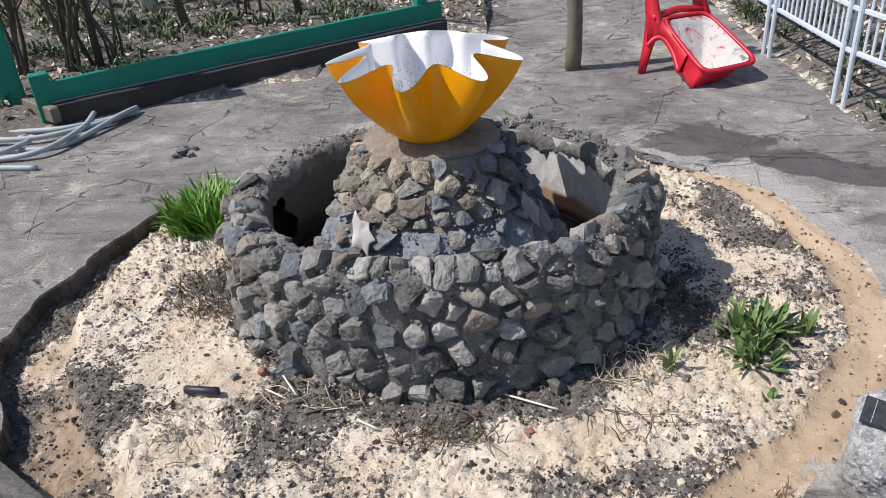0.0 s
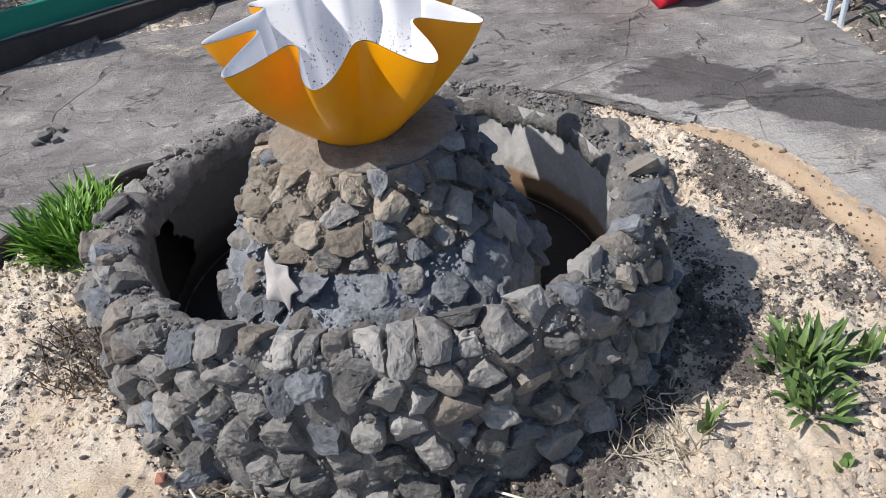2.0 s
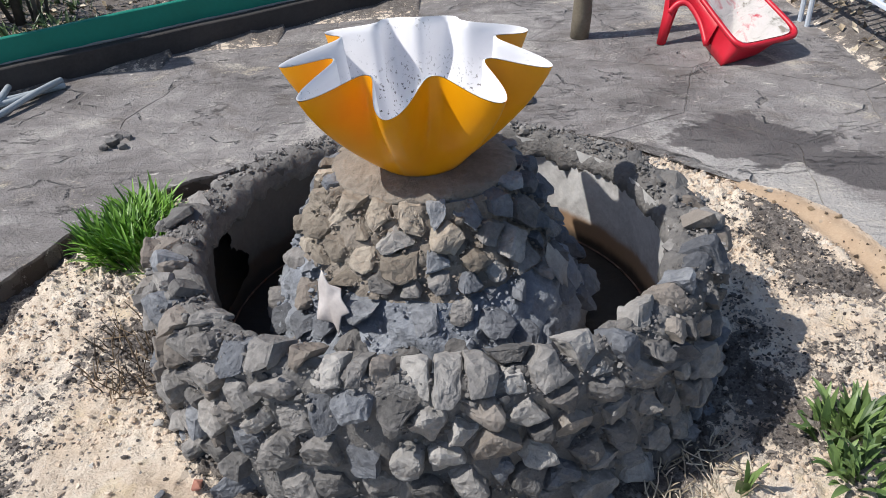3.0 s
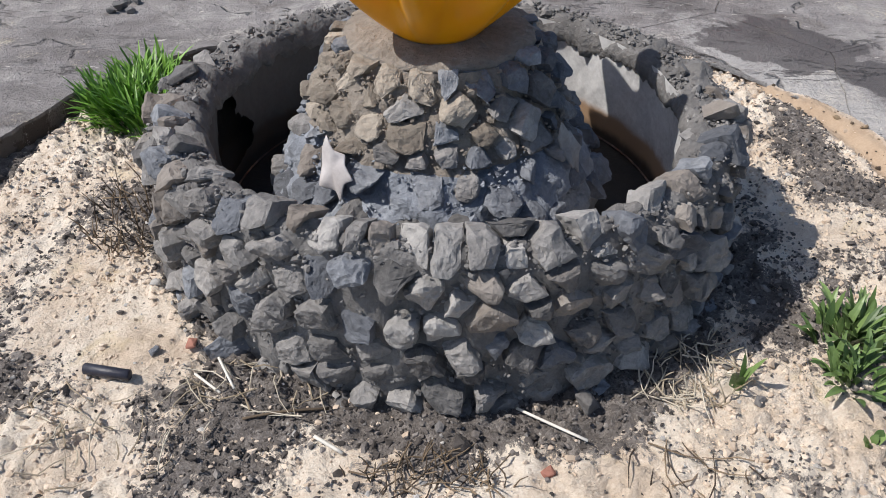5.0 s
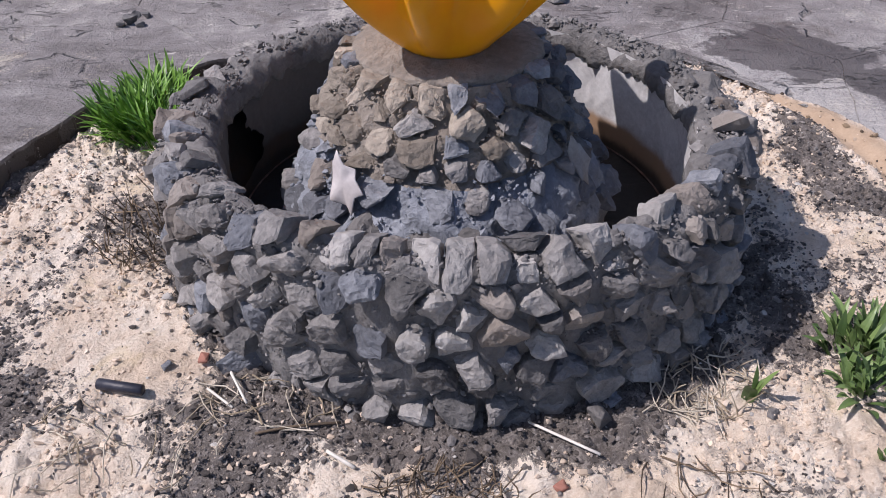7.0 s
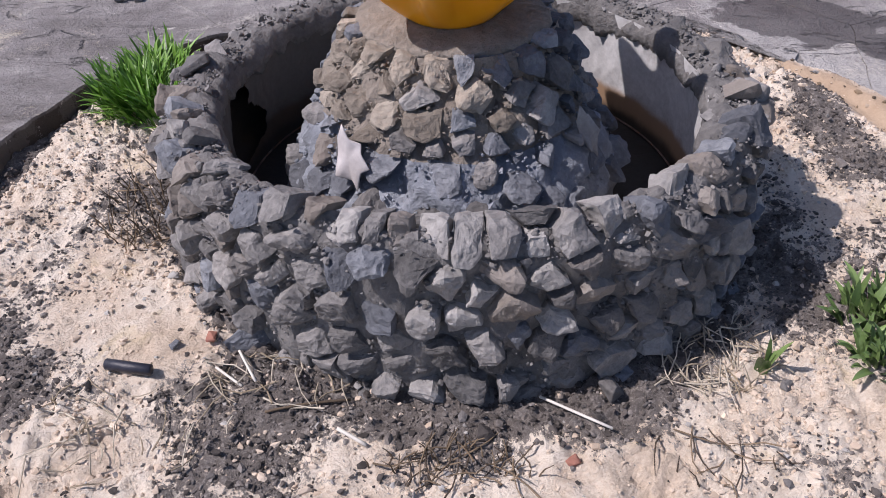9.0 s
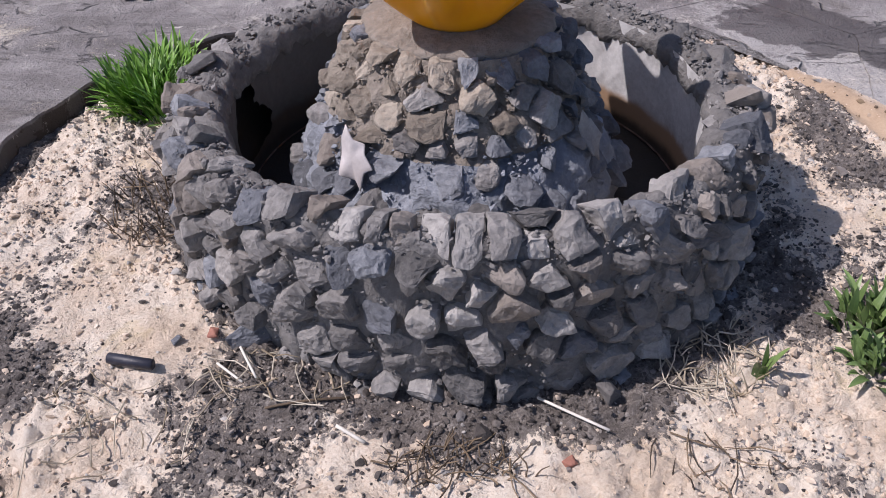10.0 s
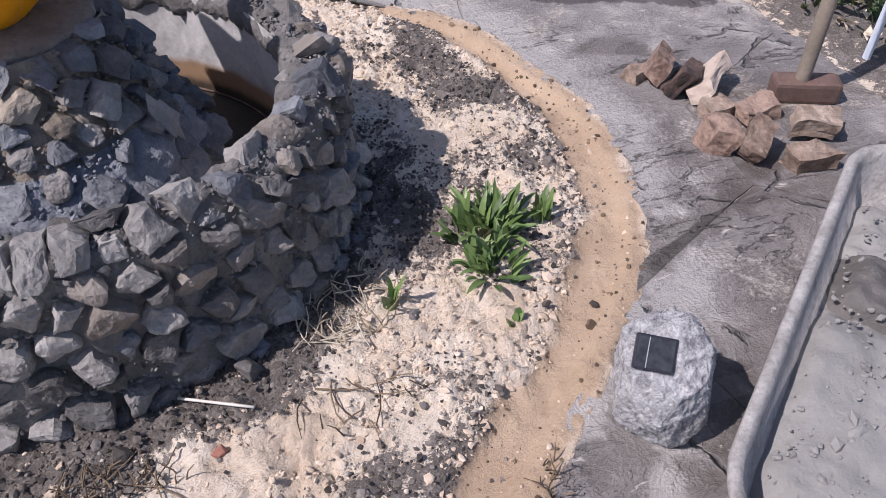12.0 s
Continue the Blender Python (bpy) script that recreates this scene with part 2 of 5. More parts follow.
def paving_material():
    m, t, p = material("paving")
    co = position(t)
    rnd = t.nodes.new("ShaderNodeObjectInfo").outputs["Random"]
    coarse, mid, fine = noise_at(t, co, 1.7, 5, 0.6, 0.6), noise_at(t, co, 9, 6, 0.65, 0.5), noise_at(t, co, 90, 5, 0.7)
    fac = calc(t, "ADD", calc(t, "MULTIPLY_ADD", coarse, 0.5, calc(t, "MULTIPLY_ADD", mid, 0.35, calc(t, "MULTIPLY", fine, 0.15))), calc(t, "MULTIPLY", calc(t, "SUBTRACT", rnd, 0.5), 0.05))
    col = ramp(t, fac, [(0.36, (0.115, 0.104, 0.10)), (0.46, (0.20, 0.184, 0.18)), (0.54, (0.27, 0.252, 0.247)), (0.64, (0.45, 0.425, 0.40))])
    # pale dust lying in drifts
    dust = step(t, calc(t, "MULTIPLY_ADD", noise_at(t, co, 2.6, 6, 0.7, 0.8), 0.7, calc(t, "MULTIPLY", fine, 0.3)), 0.53, 0.64)
    col = mix(t, calc(t, "MULTIPLY", dust, 0.75), col, mix(t, step(t, noise_at(t, co, 0.9, 3), 0.45, 0.6), (0.60, 0.56, 0.51), (0.60, 0.52, 0.39)))
    grime = step(t, noise_at(t, co, 38, 6, 0.75, 0.4), 0.60, 0.72)
    col = mix(t, calc(t, "MULTIPLY", grime, 0.55), col, (0.075, 0.066, 0.06))
    mud = step(t, noise_at(t, co, 3.1, 6, 0.65, 1.0), 0.54, 0.66)
    col = mix(t, calc(t, "MULTIPLY", mud, 0.5), col, (0.115, 0.095, 0.082))
    clay = t.nodes.new("ShaderNodeSeparateXYZ")
    t.links.new(co, clay.inputs[0])
    stuck = calc(t, "SUBTRACT", 1.0, step(t, calc(t, "ADD", clay.outputs[2], calc(t, "MULTIPLY", calc(t, "SUBTRACT", mid, 0.5), 0.02)), -0.014, -0.006))
    col = mix(t, stuck, col, (0.075, 0.062, 0.053))
    # pale cement dust trodden along the bed's sunny side
    near = t.nodes.new("ShaderNodeVectorMath")
    near.operation = "DISTANCE"
    near.inputs[1].default_value = (BX - 0.05, BY + 0.05, 0)
    t.links.new(co, near.inputs[0])
    band = calc(t, "MULTIPLY", calc(t, "SUBTRACT", 1.0, step(t, near.outputs["Value"], 1.45, 1.85)), step(t, clay.outputs[0], 0.5, 0.95))
    drift = step(t, calc(t, "ADD", calc(t, "MULTIPLY", band, 0.42), calc(t, "MULTIPLY_ADD", noise_at(t, co, 6, 6, 0.7, 0.8), 0.7, calc(t, "MULTIPLY", fine, 0.3))), 0.72, 0.92)
    col = mix(t, calc(t, "MULTIPLY", drift, 0.6), col, (0.54, 0.52, 0.50))
    # damp patches of spilt water
    sep = t.nodes.new("ShaderNodeSeparateXYZ")
    t.links.new(co, sep.inputs[0])
    wob = calc(t, "SUBTRACT", noise_at(t, co, 4.5, 6, 0.6), 0.5)
    wet = None
    for cx, cy, rx, ry, turn in ((1.14, 3.36, 0.32, 0.20, -28), (1.62, 3.0, 0.55, 0.12, -28), (1.42, 3.14, 0.26, 0.14, -28)):
        c, s = math.cos(radians(turn)), math.sin(radians(turn))
        dx, dy = calc(t, "SUBTRACT", sep.outputs[0], cx), calc(t, "SUBTRACT", sep.outputs[1], cy)
        u = calc(t, "DIVIDE", calc(t, "MULTIPLY_ADD", dx, c, calc(t, "MULTIPLY", dy, s)), rx)
        v = calc(t, "DIVIDE", calc(t, "MULTIPLY_ADD", dy, c, calc(t, "MULTIPLY", dx, -s)), ry)
        d = calc(t, "SQRT", calc(t, "MULTIPLY_ADD", u, u, calc(t, "MULTIPLY", v, v)))
        k = calc(t, "SUBTRACT", 1.0, step(t, calc(t, "ADD", d, calc(t, "MULTIPLY", wob, 1.8)), 0.90, 1.0))
        wet = k if wet is None else calc(t, "MAXIMUM", wet, k)
    muddy = None
    for cx, cy, rx, ry, turn in ((1.27, 1.77, 0.20, 0.08, 30), (0.87, 1.27, 0.20, 0.09, 40), (1.12, 1.24, 0.20, 0.14, 30), (1.52, 1.84, 0.20, 0.07, 20), (1.62, 2.55, 0.2, 0.05, -30)):
        c, s = math.cos(radians(turn)), math.sin(radians(turn))
        dx, dy = calc(t, "SUBTRACT", sep.outputs[0], cx), calc(t, "SUBTRACT", sep.outputs[1], cy)
        u = calc(t, "DIVIDE", calc(t, "MULTIPLY_ADD", dx, c, calc(t, "MULTIPLY", dy, s)), rx)
        v = calc(t, "DIVIDE", calc(t, "MULTIPLY_ADD", dy, c, calc(t, "MULTIPLY", dx, -s)), ry)
        d = calc(t, "SQRT", calc(t, "MULTIPLY_ADD", u, u, calc(t, "MULTIPLY", v, v)))
        k = calc(t, "SUBTRACT", 1.0, step(t, calc(t, "ADD", d, calc(t, "MULTIPLY", calc(t, "ADD", wob, calc(t, "SUBTRACT", mid, 0.5)), 2.2)), 0.6, 1.15))
        muddy = k if muddy is None else calc(t, "MAXIMUM", muddy, k)
    col = mix(t, calc(t, "MULTIPLY", muddy, 0.62), col, (0.10, 0.084, 0.076))
    col = mix(t, calc(t, "MULTIPLY", wet, 0.8), col, (0.075, 0.066, 0.066))
    # cracks
    cr = t.nodes.new("ShaderNodeTexVoronoi")
    cr.feature = "DISTANCE_TO_EDGE"
    cr.inputs["Scale"].default_value = 1.5
    shift = t.nodes.new("ShaderNodeVectorMath")
    shift.operation = "ADD"
    w = add(t, "ShaderNodeTexNoise", Scale=3.0, Detail=5.0)
    t.links.new(co, w.inputs["Vector"])
    sc = t.nodes.new("ShaderNodeVectorMath")
    sc.operation = "SCALE"
    sc.inputs[3].default_value = 0.35
    t.links.new(w.outputs["Color"], sc.inputs[0])
    t.links.new(co, shift.inputs[0])
    t.links.new(sc.outputs[0], shift.inputs[1])
    t.links.new(shift.outputs[0], cr.inputs["Vector"])
    crack = calc(t, "MULTIPLY", calc(t, "SUBTRACT", 1.0, step(t, cr.outputs["Distance"], 0.003, 0.016)), step(t, mid, 0.5, 0.6))
    col = mix(t, calc(t, "MULTIPLY", crack, 0.55), col, (0.06, 0.055, 0.052))
    # long split lines and flaked layers, running across the path, and pale chips
    lay = t.nodes.new("ShaderNodeMapping")
    lay.inputs["Rotation"].default_value = (0, 0, radians(-24))
    lay.inputs["Scale"].default_value = (0.45, 1.5, 1.0)
    t.links.new(co, lay.inputs["Vector"])
    grain = noise_at(t, lay.outputs[0], 3.2, 7, 0.62, 0.5)
    split = calc(t, "MULTIPLY", calc(t, "SUBTRACT", 1.0, step(t, calc(t, "ABSOLUTE", calc(t, "SUBTRACT", grain, 0.5)), 0.002, 0.007)), step(t, noise_at(t, co, 2.3, 3), 0.50, 0.60))
    flake = step(t, noise_at(t, lay.outputs[0], 7, 6, 0.65, 0.8), 0.50, 0.53)
    chips = step(t, noise_at(t, lay.outputs[0], 22, 5, 0.7, 0.5), 0.63, 0.68)
    col = mix(t, calc(t, "MULTIPLY", calc(t, "MULTIPLY", flake, 0.16), calc(t, "SUBTRACT", 1.0, wet)), col, (0.42, 0.40, 0.385))
    col = mix(t, calc(t, "MULTIPLY", calc(t, "MULTIPLY", chips, 0.7), calc(t, "SUBTRACT", 1.0, wet)), col, (0.66, 0.62, 0.57))
    col = mix(t, calc(t, "MULTIPLY", split, 0.6), col, (0.055, 0.05, 0.047))
    crack = calc(t, "SUBTRACT", calc(t, "MAXIMUM", crack, split), calc(t, "MULTIPLY", flake, 0.10))
    t.links.new(col, p.inputs["Base Color"])
    t.links.new(calc(t, "SUBTRACT", 0.85, calc(t, "MULTIPLY", wet, 0.25)), p.inputs["Roughness"])
    bump(t, p, calc(t, "SUBTRACT", calc(t, "MULTIPLY_ADD", mid, 0.8, calc(t, "MULTIPLY", fine, 0.3)), calc(t, "MULTIPLY", crack, 0.8)), 0.9, 0.03)
    return m


def basin_material():
    m, t, p = material("basin_concrete")
    co = position(t)
    sep = t.nodes.new("ShaderNodeSeparateXYZ")
    t.links.new(co, sep.inputs[0])
    mid, fine = noise_at(t, co, 7, 5, 0.6, 0.5), noise_at(t, co, 80, 5, 0.7)
    col = ramp(t, calc(t, "MULTIPLY_ADD", mid, 0.6, calc(t, "MULTIPLY", fine, 0.4)), [(0.3, (0.34, 0.335, 0.33)), (0.5, (0.54, 0.535, 0.53)), (0.7, (0.74, 0.735, 0.725))])
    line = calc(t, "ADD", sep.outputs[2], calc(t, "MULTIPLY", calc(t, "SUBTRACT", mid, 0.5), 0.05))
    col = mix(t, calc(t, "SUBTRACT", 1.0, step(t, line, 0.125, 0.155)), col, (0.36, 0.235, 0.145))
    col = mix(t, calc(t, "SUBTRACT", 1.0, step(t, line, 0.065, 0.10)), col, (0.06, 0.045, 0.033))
    # shade of the sunward left wall painted into the colour, ragged by noise
    left_shade = step(t, calc(t, "ADD", calc(t, "MULTIPLY", sep.outputs[0], -0.85), noise_at(t, co, 5, 5, 0.65, 0.6)), 0.62, 0.78)
    col = mix(t, calc(t, "MULTIPLY", left_shade, 0.88), col, (0.05, 0.045, 0.041))
    t.links.new(col, p.inputs["Base Color"])
    p.inputs["Roughness"].default_value = 0.8
    bump(t, p, mid, 0.35, 0.012)
    return m


GROUND, PAVING, BASIN = ground_material(), paving_material(), basin_material()
# near-black: silt on the basin floor, and painted shade behind the hole
SILT_AND_SHADE = plain("silt_and_hole_shade", [(0.2, (0.012, 0.010, 0.009)), (0.8, (0.05, 0.042, 0.035))], 10, 0.6, 0.5, 60)


def solar_cell():
    m, t, p = material("solar_cell")
    t.links.new(ramp(t, noise_at(t, position(t), 60, 2), [(0.3, (0.03, 0.034, 0.04)), (0.7, (0.06, 0.066, 0.075))]), p.inputs["Base Color"])
    p.inputs["Roughness"].default_value = 0.25
    return m


SOLAR = solar_cell()


# ---- building helpers ----
def link_mesh(name, bm, mat, smooth=False):
    me = bpy.data.meshes.new(name)
    bm.to_mesh(me)
    bm.free()
    me.materials.append(mat)
    if smooth:
        me.shade_smooth()
    return new(name, me)


def part(name, bm, mat, parent, label="", smooth=False):
    ob = link_mesh(name, bm, mat, smooth)
    ob.parent = parent
    ob.matrix_parent_inverse = parent.matrix_world.inverted() if parent else Matrix()
    if label:
        tagged(ob, label)
    return ob


def thing(name, at, label, category, group=""):
    e = new(name)
    e.empty_display_size = 0.05
    e.matrix_world = Matrix.Translation(at)
    e.location = at
    bpy.context.view_layer.update()
    return tagged(e, label, category, group)


def raw(name, verts, faces, mat, smooth=False):
    me = bpy.data.meshes.new(name)
    me.from_pydata([tuple(v) for v in verts], [], [tuple(f) for f in faces])
    me.materials.append(mat)
    if smooth:
        me.shade_smooth()
    return new(name, me)


def tube(bm, pts, radii, sides=8, cap=True):
    rings = []
    for i, p in enumerate(pts):
        p = Vector(p)
        d = (Vector(pts[min(i + 1, len(pts) - 1)]) - Vector(pts[max(i - 1, 0)])).normalized()
        a = d.orthogonal().normalized() if i == 0 else (rings[-1][1] - d * rings[-1][1].dot(d)).normalized()
        b = d.cross(a)
        r = radii[i] if isinstance(radii, (list, tuple)) else radii
        rings.append(([bm.verts.new(p + (a * math.cos(2 * math.pi * k / sides) + b * math.sin(2 * math.pi * k / sides)) * r) for k in range(sides)], a))
    for (r1, _), (r2, _) in zip(rings, rings[1:]):
        for k in range(sides):
            bm.faces.new((r1[k], r1[(k + 1) % sides], r2[(k + 1) % sides], r2[k]))
    if cap:
        bm.faces.new(rings[0][0][::-1])
        bm.faces.new(rings[-1][0])


def curve(pts, n):
    """A smooth line through the points."""
    pts = [Vector(p) for p in pts]
    ext = [2 * pts[0] - pts[1], *pts, 2 * pts[-1] - pts[-2]]
    out = []
    for i in range(len(pts) - 1):
        p0, p1, p2, p3 = ext[i:i + 4]
        for k in range(n):
            s = k / n
            out.append(0.5 * (2 * p1 + (p2 - p0) * s + (2 * p0 - 5 * p1 + 4 * p2 - p3) * s * s + (3 * p1 - p0 - 3 * p2 + p3) * s ** 3))
    return out + [pts[-1]]


def box(bm, size, m=Matrix(), bevel=0.0, seg=2):
    made = bmesh.ops.create_cube(bm, size=1.0)["verts"]
    bmesh.ops.transform(bm, matrix=m @ Matrix.Diagonal((*size, 1)), verts=made)
    if bevel:
        edges = list({e for v in made for e in v.link_edges})
        bmesh.ops.bevel(bm, geom=edges, offset=bevel, segments=seg, profile=0.6, affect="EDGES")


def rubble(rng, size, sharp=12):
    """An angular broken stone: the hull of points on an uneven block."""
    bm = bmesh.new()
    for _ in range(sharp):
        v = Vector((rng.uniform(-1, 1), rng.uniform(-1, 1), rng.uniform(-1, 1)))
        v /= max(abs(v.x), abs(v.y), abs(v.z)) ** 0.75 * v.length ** 0.25
        bm.verts.new(Vector((v.x * size[0], v.y * size[1], v.z * size[2])) * 0.5)
    made = bmesh.ops.convex_hull(bm, input=bm.verts)
    bmesh.ops.delete(bm, geom=list({g for g in made["geom_interior"] + made["geom_unused"] if isinstance(g, bmesh.types.BMVert)}), context="VERTS")
    bmesh.ops.bevel(bm, geom=list(bm.edges), offset=min(size) * 0.04, segments=1, affect="EDGES", clamp_overlap=True)
    bmesh.ops.triangulate(bm, faces=list(bm.faces))
    bmesh.ops.subdivide_edges(bm, edges=[e for e in bm.edges if e.calc_length() > max(size) * 0.2], cuts=1)
    bm.normal_update()
    o = rng.uniform(0, 50)
    for v in bm.verts:
        v.co += v.normal * min(size) * 0.07 * fract(v.co.x * 45 + o, v.co.y * 45, v.co.z * 45, 3)
    return bm


def block(rng, size):
    """A roughly squared broken stone with uneven faces."""
    bm = bmesh.new()
    box(bm, size)
    bmesh.ops.subdivide_edges(bm, edges=list(bm.edges), cuts=3, use_grid_fill=True)
    o = Vector((rng.uniform(0, 50), rng.uniform(0, 50), rng.uniform(0, 50)))
    sx, sy = rng.uniform(-0.35, 0.35), rng.uniform(-0.35, 0.35)
    for v in bm.verts:
        p = v.co
        k = Vector((p.x / size[0], p.y / size[1], p.z / size[2]))
        v.co = Vector((p.x * (1 - 0.3 * k.z * sy) + sx * p.y, p.y * (1 + 0.5 * k.x * sy), p.z * (1 + 0.5 * k.x * sx))) + 0.020 * noise.noise_vector((p + o) * 13) + 0.005 * noise.noise_vector((p + o) * 60)
    bmesh.ops.triangulate(bm, faces=list(bm.faces))
    return bm


def cells(seeds, lo, hi, flat=1.0, share=None):
    """Cells of 2D seeds within a rectangle, flattened by a factor and with larger and smaller shares."""
    pts = np.array(seeds) * (1, flat)
    lo, hi = (lo[0], lo[1] * flat), (hi[0], hi[1] * flat)
    share = np.zeros(len(pts)) if share is None else np.array(share)
    out = []
    for i, s in enumerate(pts):
        poly = [np.array(p) for p in ((lo[0], lo[1]), (hi[0], lo[1]), (hi[0], hi[1]), (lo[0], hi[1]))]
        order = np.argsort(((pts - s) ** 2).sum(1))[1:28]
        for j in order:
            nrm = pts[j] - s
            mid = s + nrm * (0.5 + 0.5 * (share[i] - share[j]) / (nrm @ nrm))
            side = [(p - mid) @ nrm for p in poly]
            cut = []
            for k in range(len(poly)):
                a, b, da, db = poly[k], poly[(k + 1) % len(poly)], side[k], side[(k + 1) % len(poly)]
                if da <= 0:
                    cut.append(a)
                if da * db < 0:
                    cut.append(a + (b - a) * da / (da - db))
            poly = cut
            if len(poly) < 3:
                break
        out.append([p / (1, flat) for p in poly] if len(poly) > 2 else None)
    return out


def fill_seeds(rng, seeds, lo, hi, gap, tries=6000):
    seeds = list(seeds)
    for _ in range(tries):
        p = (rng.uniform(lo[0], hi[0]), rng.uniform(lo[1], hi[1]))
        if all((p[0] - q[0]) ** 2 + (p[1] - q[1]) ** 2 * 1.3 > gap * gap for q in seeds):
            seeds.append(p)
    return seeds


def faced_stone(rng, poly, onto, proud, gap=0.004, cuts=1):
    """A broken stone with flat split faces that fills a cell of a wall; onto(u, v, out) is the wall's surface."""
    if poly is None:
        return None
    c = sum(poly) / len(poly)
    pts = []
    for k, p in enumerate(poly):
        q = poly[(k + 1) % len(poly)]
        if np.linalg.norm(q - p) < 0.016:
            continue
        pts.append(p + (c - p) * rng.uniform(0.0, 0.17))
        if np.linalg.norm(q - p) > 0.055:
            mid = p + (q - p) * rng.uniform(0.3, 0.7)
            pts.append(mid + (c - mid) * rng.uniform(-0.05, 0.18))
    if len(pts) < 3:
        return None
    size = np.mean([np.linalg.norm(p - c) for p in pts])
    tilt = np.array([rng.gauss(0, 0.30), rng.gauss(0.0, 0.30)])
    splits = []
    for _ in range(rng.choice((0, 1, 1, 2))):
        a = rng.uniform(0, 2 * math.pi)
        splits.append((np.array([math.cos(a), math.sin(a)]), rng.uniform(-0.1, 0.5) * size, rng.uniform(0.35, 0.9)))

    def face(q, out):
        d = proud * out + ((q - c) @ tilt) * out
        for way, start, steep in splits:
            d -= max(0.0, (q - c) @ way - start) * steep * out
        return max(d, -0.01)
    bm = bmesh.new()
    rings = []
    wob = [rng.uniform(0.96, 1.02) for _ in pts]
    for shrink, out in ((1.0 - gap / size, -1), (0.985 - gap / size, 0.5), (rng.uniform(0.88, 0.94) - gap / size, 0.95), (0.5, 1.0)):
        rings.append([bm.verts.new(onto(*(c + (p - c) * shrink * w), -0.03 if out < 0 else face(c + (p - c) * shrink * w, out))) for p, w in zip(pts, wob)])
    for r1, r2 in zip(rings, rings[1:]):
        for k in range(len(r1)):
            bm.faces.new((r1[k], r1[(k + 1) % len(r1)], r2[(k + 1) % len(r1)], r2[k]))
    top = bm.verts.new(onto(*c, face(c, 1.0)))
    for k in range(len(rings[-1])):
        bm.faces.new((rings[-1][k], rings[-1][(k + 1) % len(rings[-1])], top))
    bmesh.ops.triangulate(bm, faces=[f for f in bm.faces if len(f.verts) > 3])
    bmesh.ops.recalc_face_normals(bm, faces=bm.faces)
    bmesh.ops.subdivide_edges(bm, edges=list(bm.edges), cuts=cuts, use_grid_fill=True)
    bmesh.ops.smooth_vert(bm, verts=bm.verts, factor=0.22, use_axis_x=True, use_axis_y=True, use_axis_z=True)
    bm.normal_update()
    for v in bm.verts:
        v.co += v.normal * (0.0065 * fract(v.co.x * 28, v.co.y * 28, v.co.z * 28, 2) + 0.0026 * fract(v.co.x * 110, v.co.y * 110, v.co.z * 110, 2))
    return bm


def fract(x, y, z=0.0, octaves=4):
    return noise.fractal(Vector((x, y, z)), 1.0, 2.0, octaves)


# ---- the plan: the round bed, its trench and the paving ----
BED = ((-180, 1.47), (-169, 1.49), (-157, 1.40), (-143, 1.47), (-125, 1.47), (-90, 1.36), (-54, 1.26), (-45, 1.265), (-37, 1.285), (-27.5, 1.34), (-18.6, 1.38), (-8, 1.385), (1, 1.40),
       (11, 1.36), (26, 1.378), (37, 1.315), (48, 1.338), (56, 1.348), (90, 1.25), (131, 1.327), (154, 1.418), (169, 1.405), (180, 1.47))
BERM = ((-180, 1.26), (-170, 1.245), (-155, 1.20), (-140, 1.165), (-122, 1.19), (-90, 1.20), (-55, 1.11), (-47, 1.10), (-40, 1.142), (-27, 1.172), (-16, 1.228), (-4, 1.253), (9, 1.254), (27, 1.266), (41, 1.254), (60, 1.22), (90, 1.15), (140, 1.26), (160, 1.31), (170, 1.28), (180, 1.26))


def table(rows, a):
    return float(np.interp(a, [r[0] for r in rows], [r[1] for r in rows]))


def bed_edge(a):
    c, s = math.cos(radians(a)), math.sin(radians(a))
    return table(BED, a) + 0.022 * fract(c * 6, s * 6, 3.0) + 0.018 * fract(c * 25, s * 25, 5.0)


def smooth(v, lo, hi):
    s = min(1.0, max(0.0, (v - lo) / (hi - lo)))
    return s * s * (3 - 2 * s)


def garden(x, y):
    """How far a place lies behind the green board, or past the pale fence."""
    back = (-(x + 2.23) * 0.517 + (y - 4.07) * 0.856) if x < 0.2 else -1.0
    side = x - float(np.interp(y, [1.0, 2.1, 2.6, 3.46, 3.87, 5.6, 9], [2.6, 2.27, 2.28, 1.92, 1.85, 1.83, 1.8]))
    return back, side


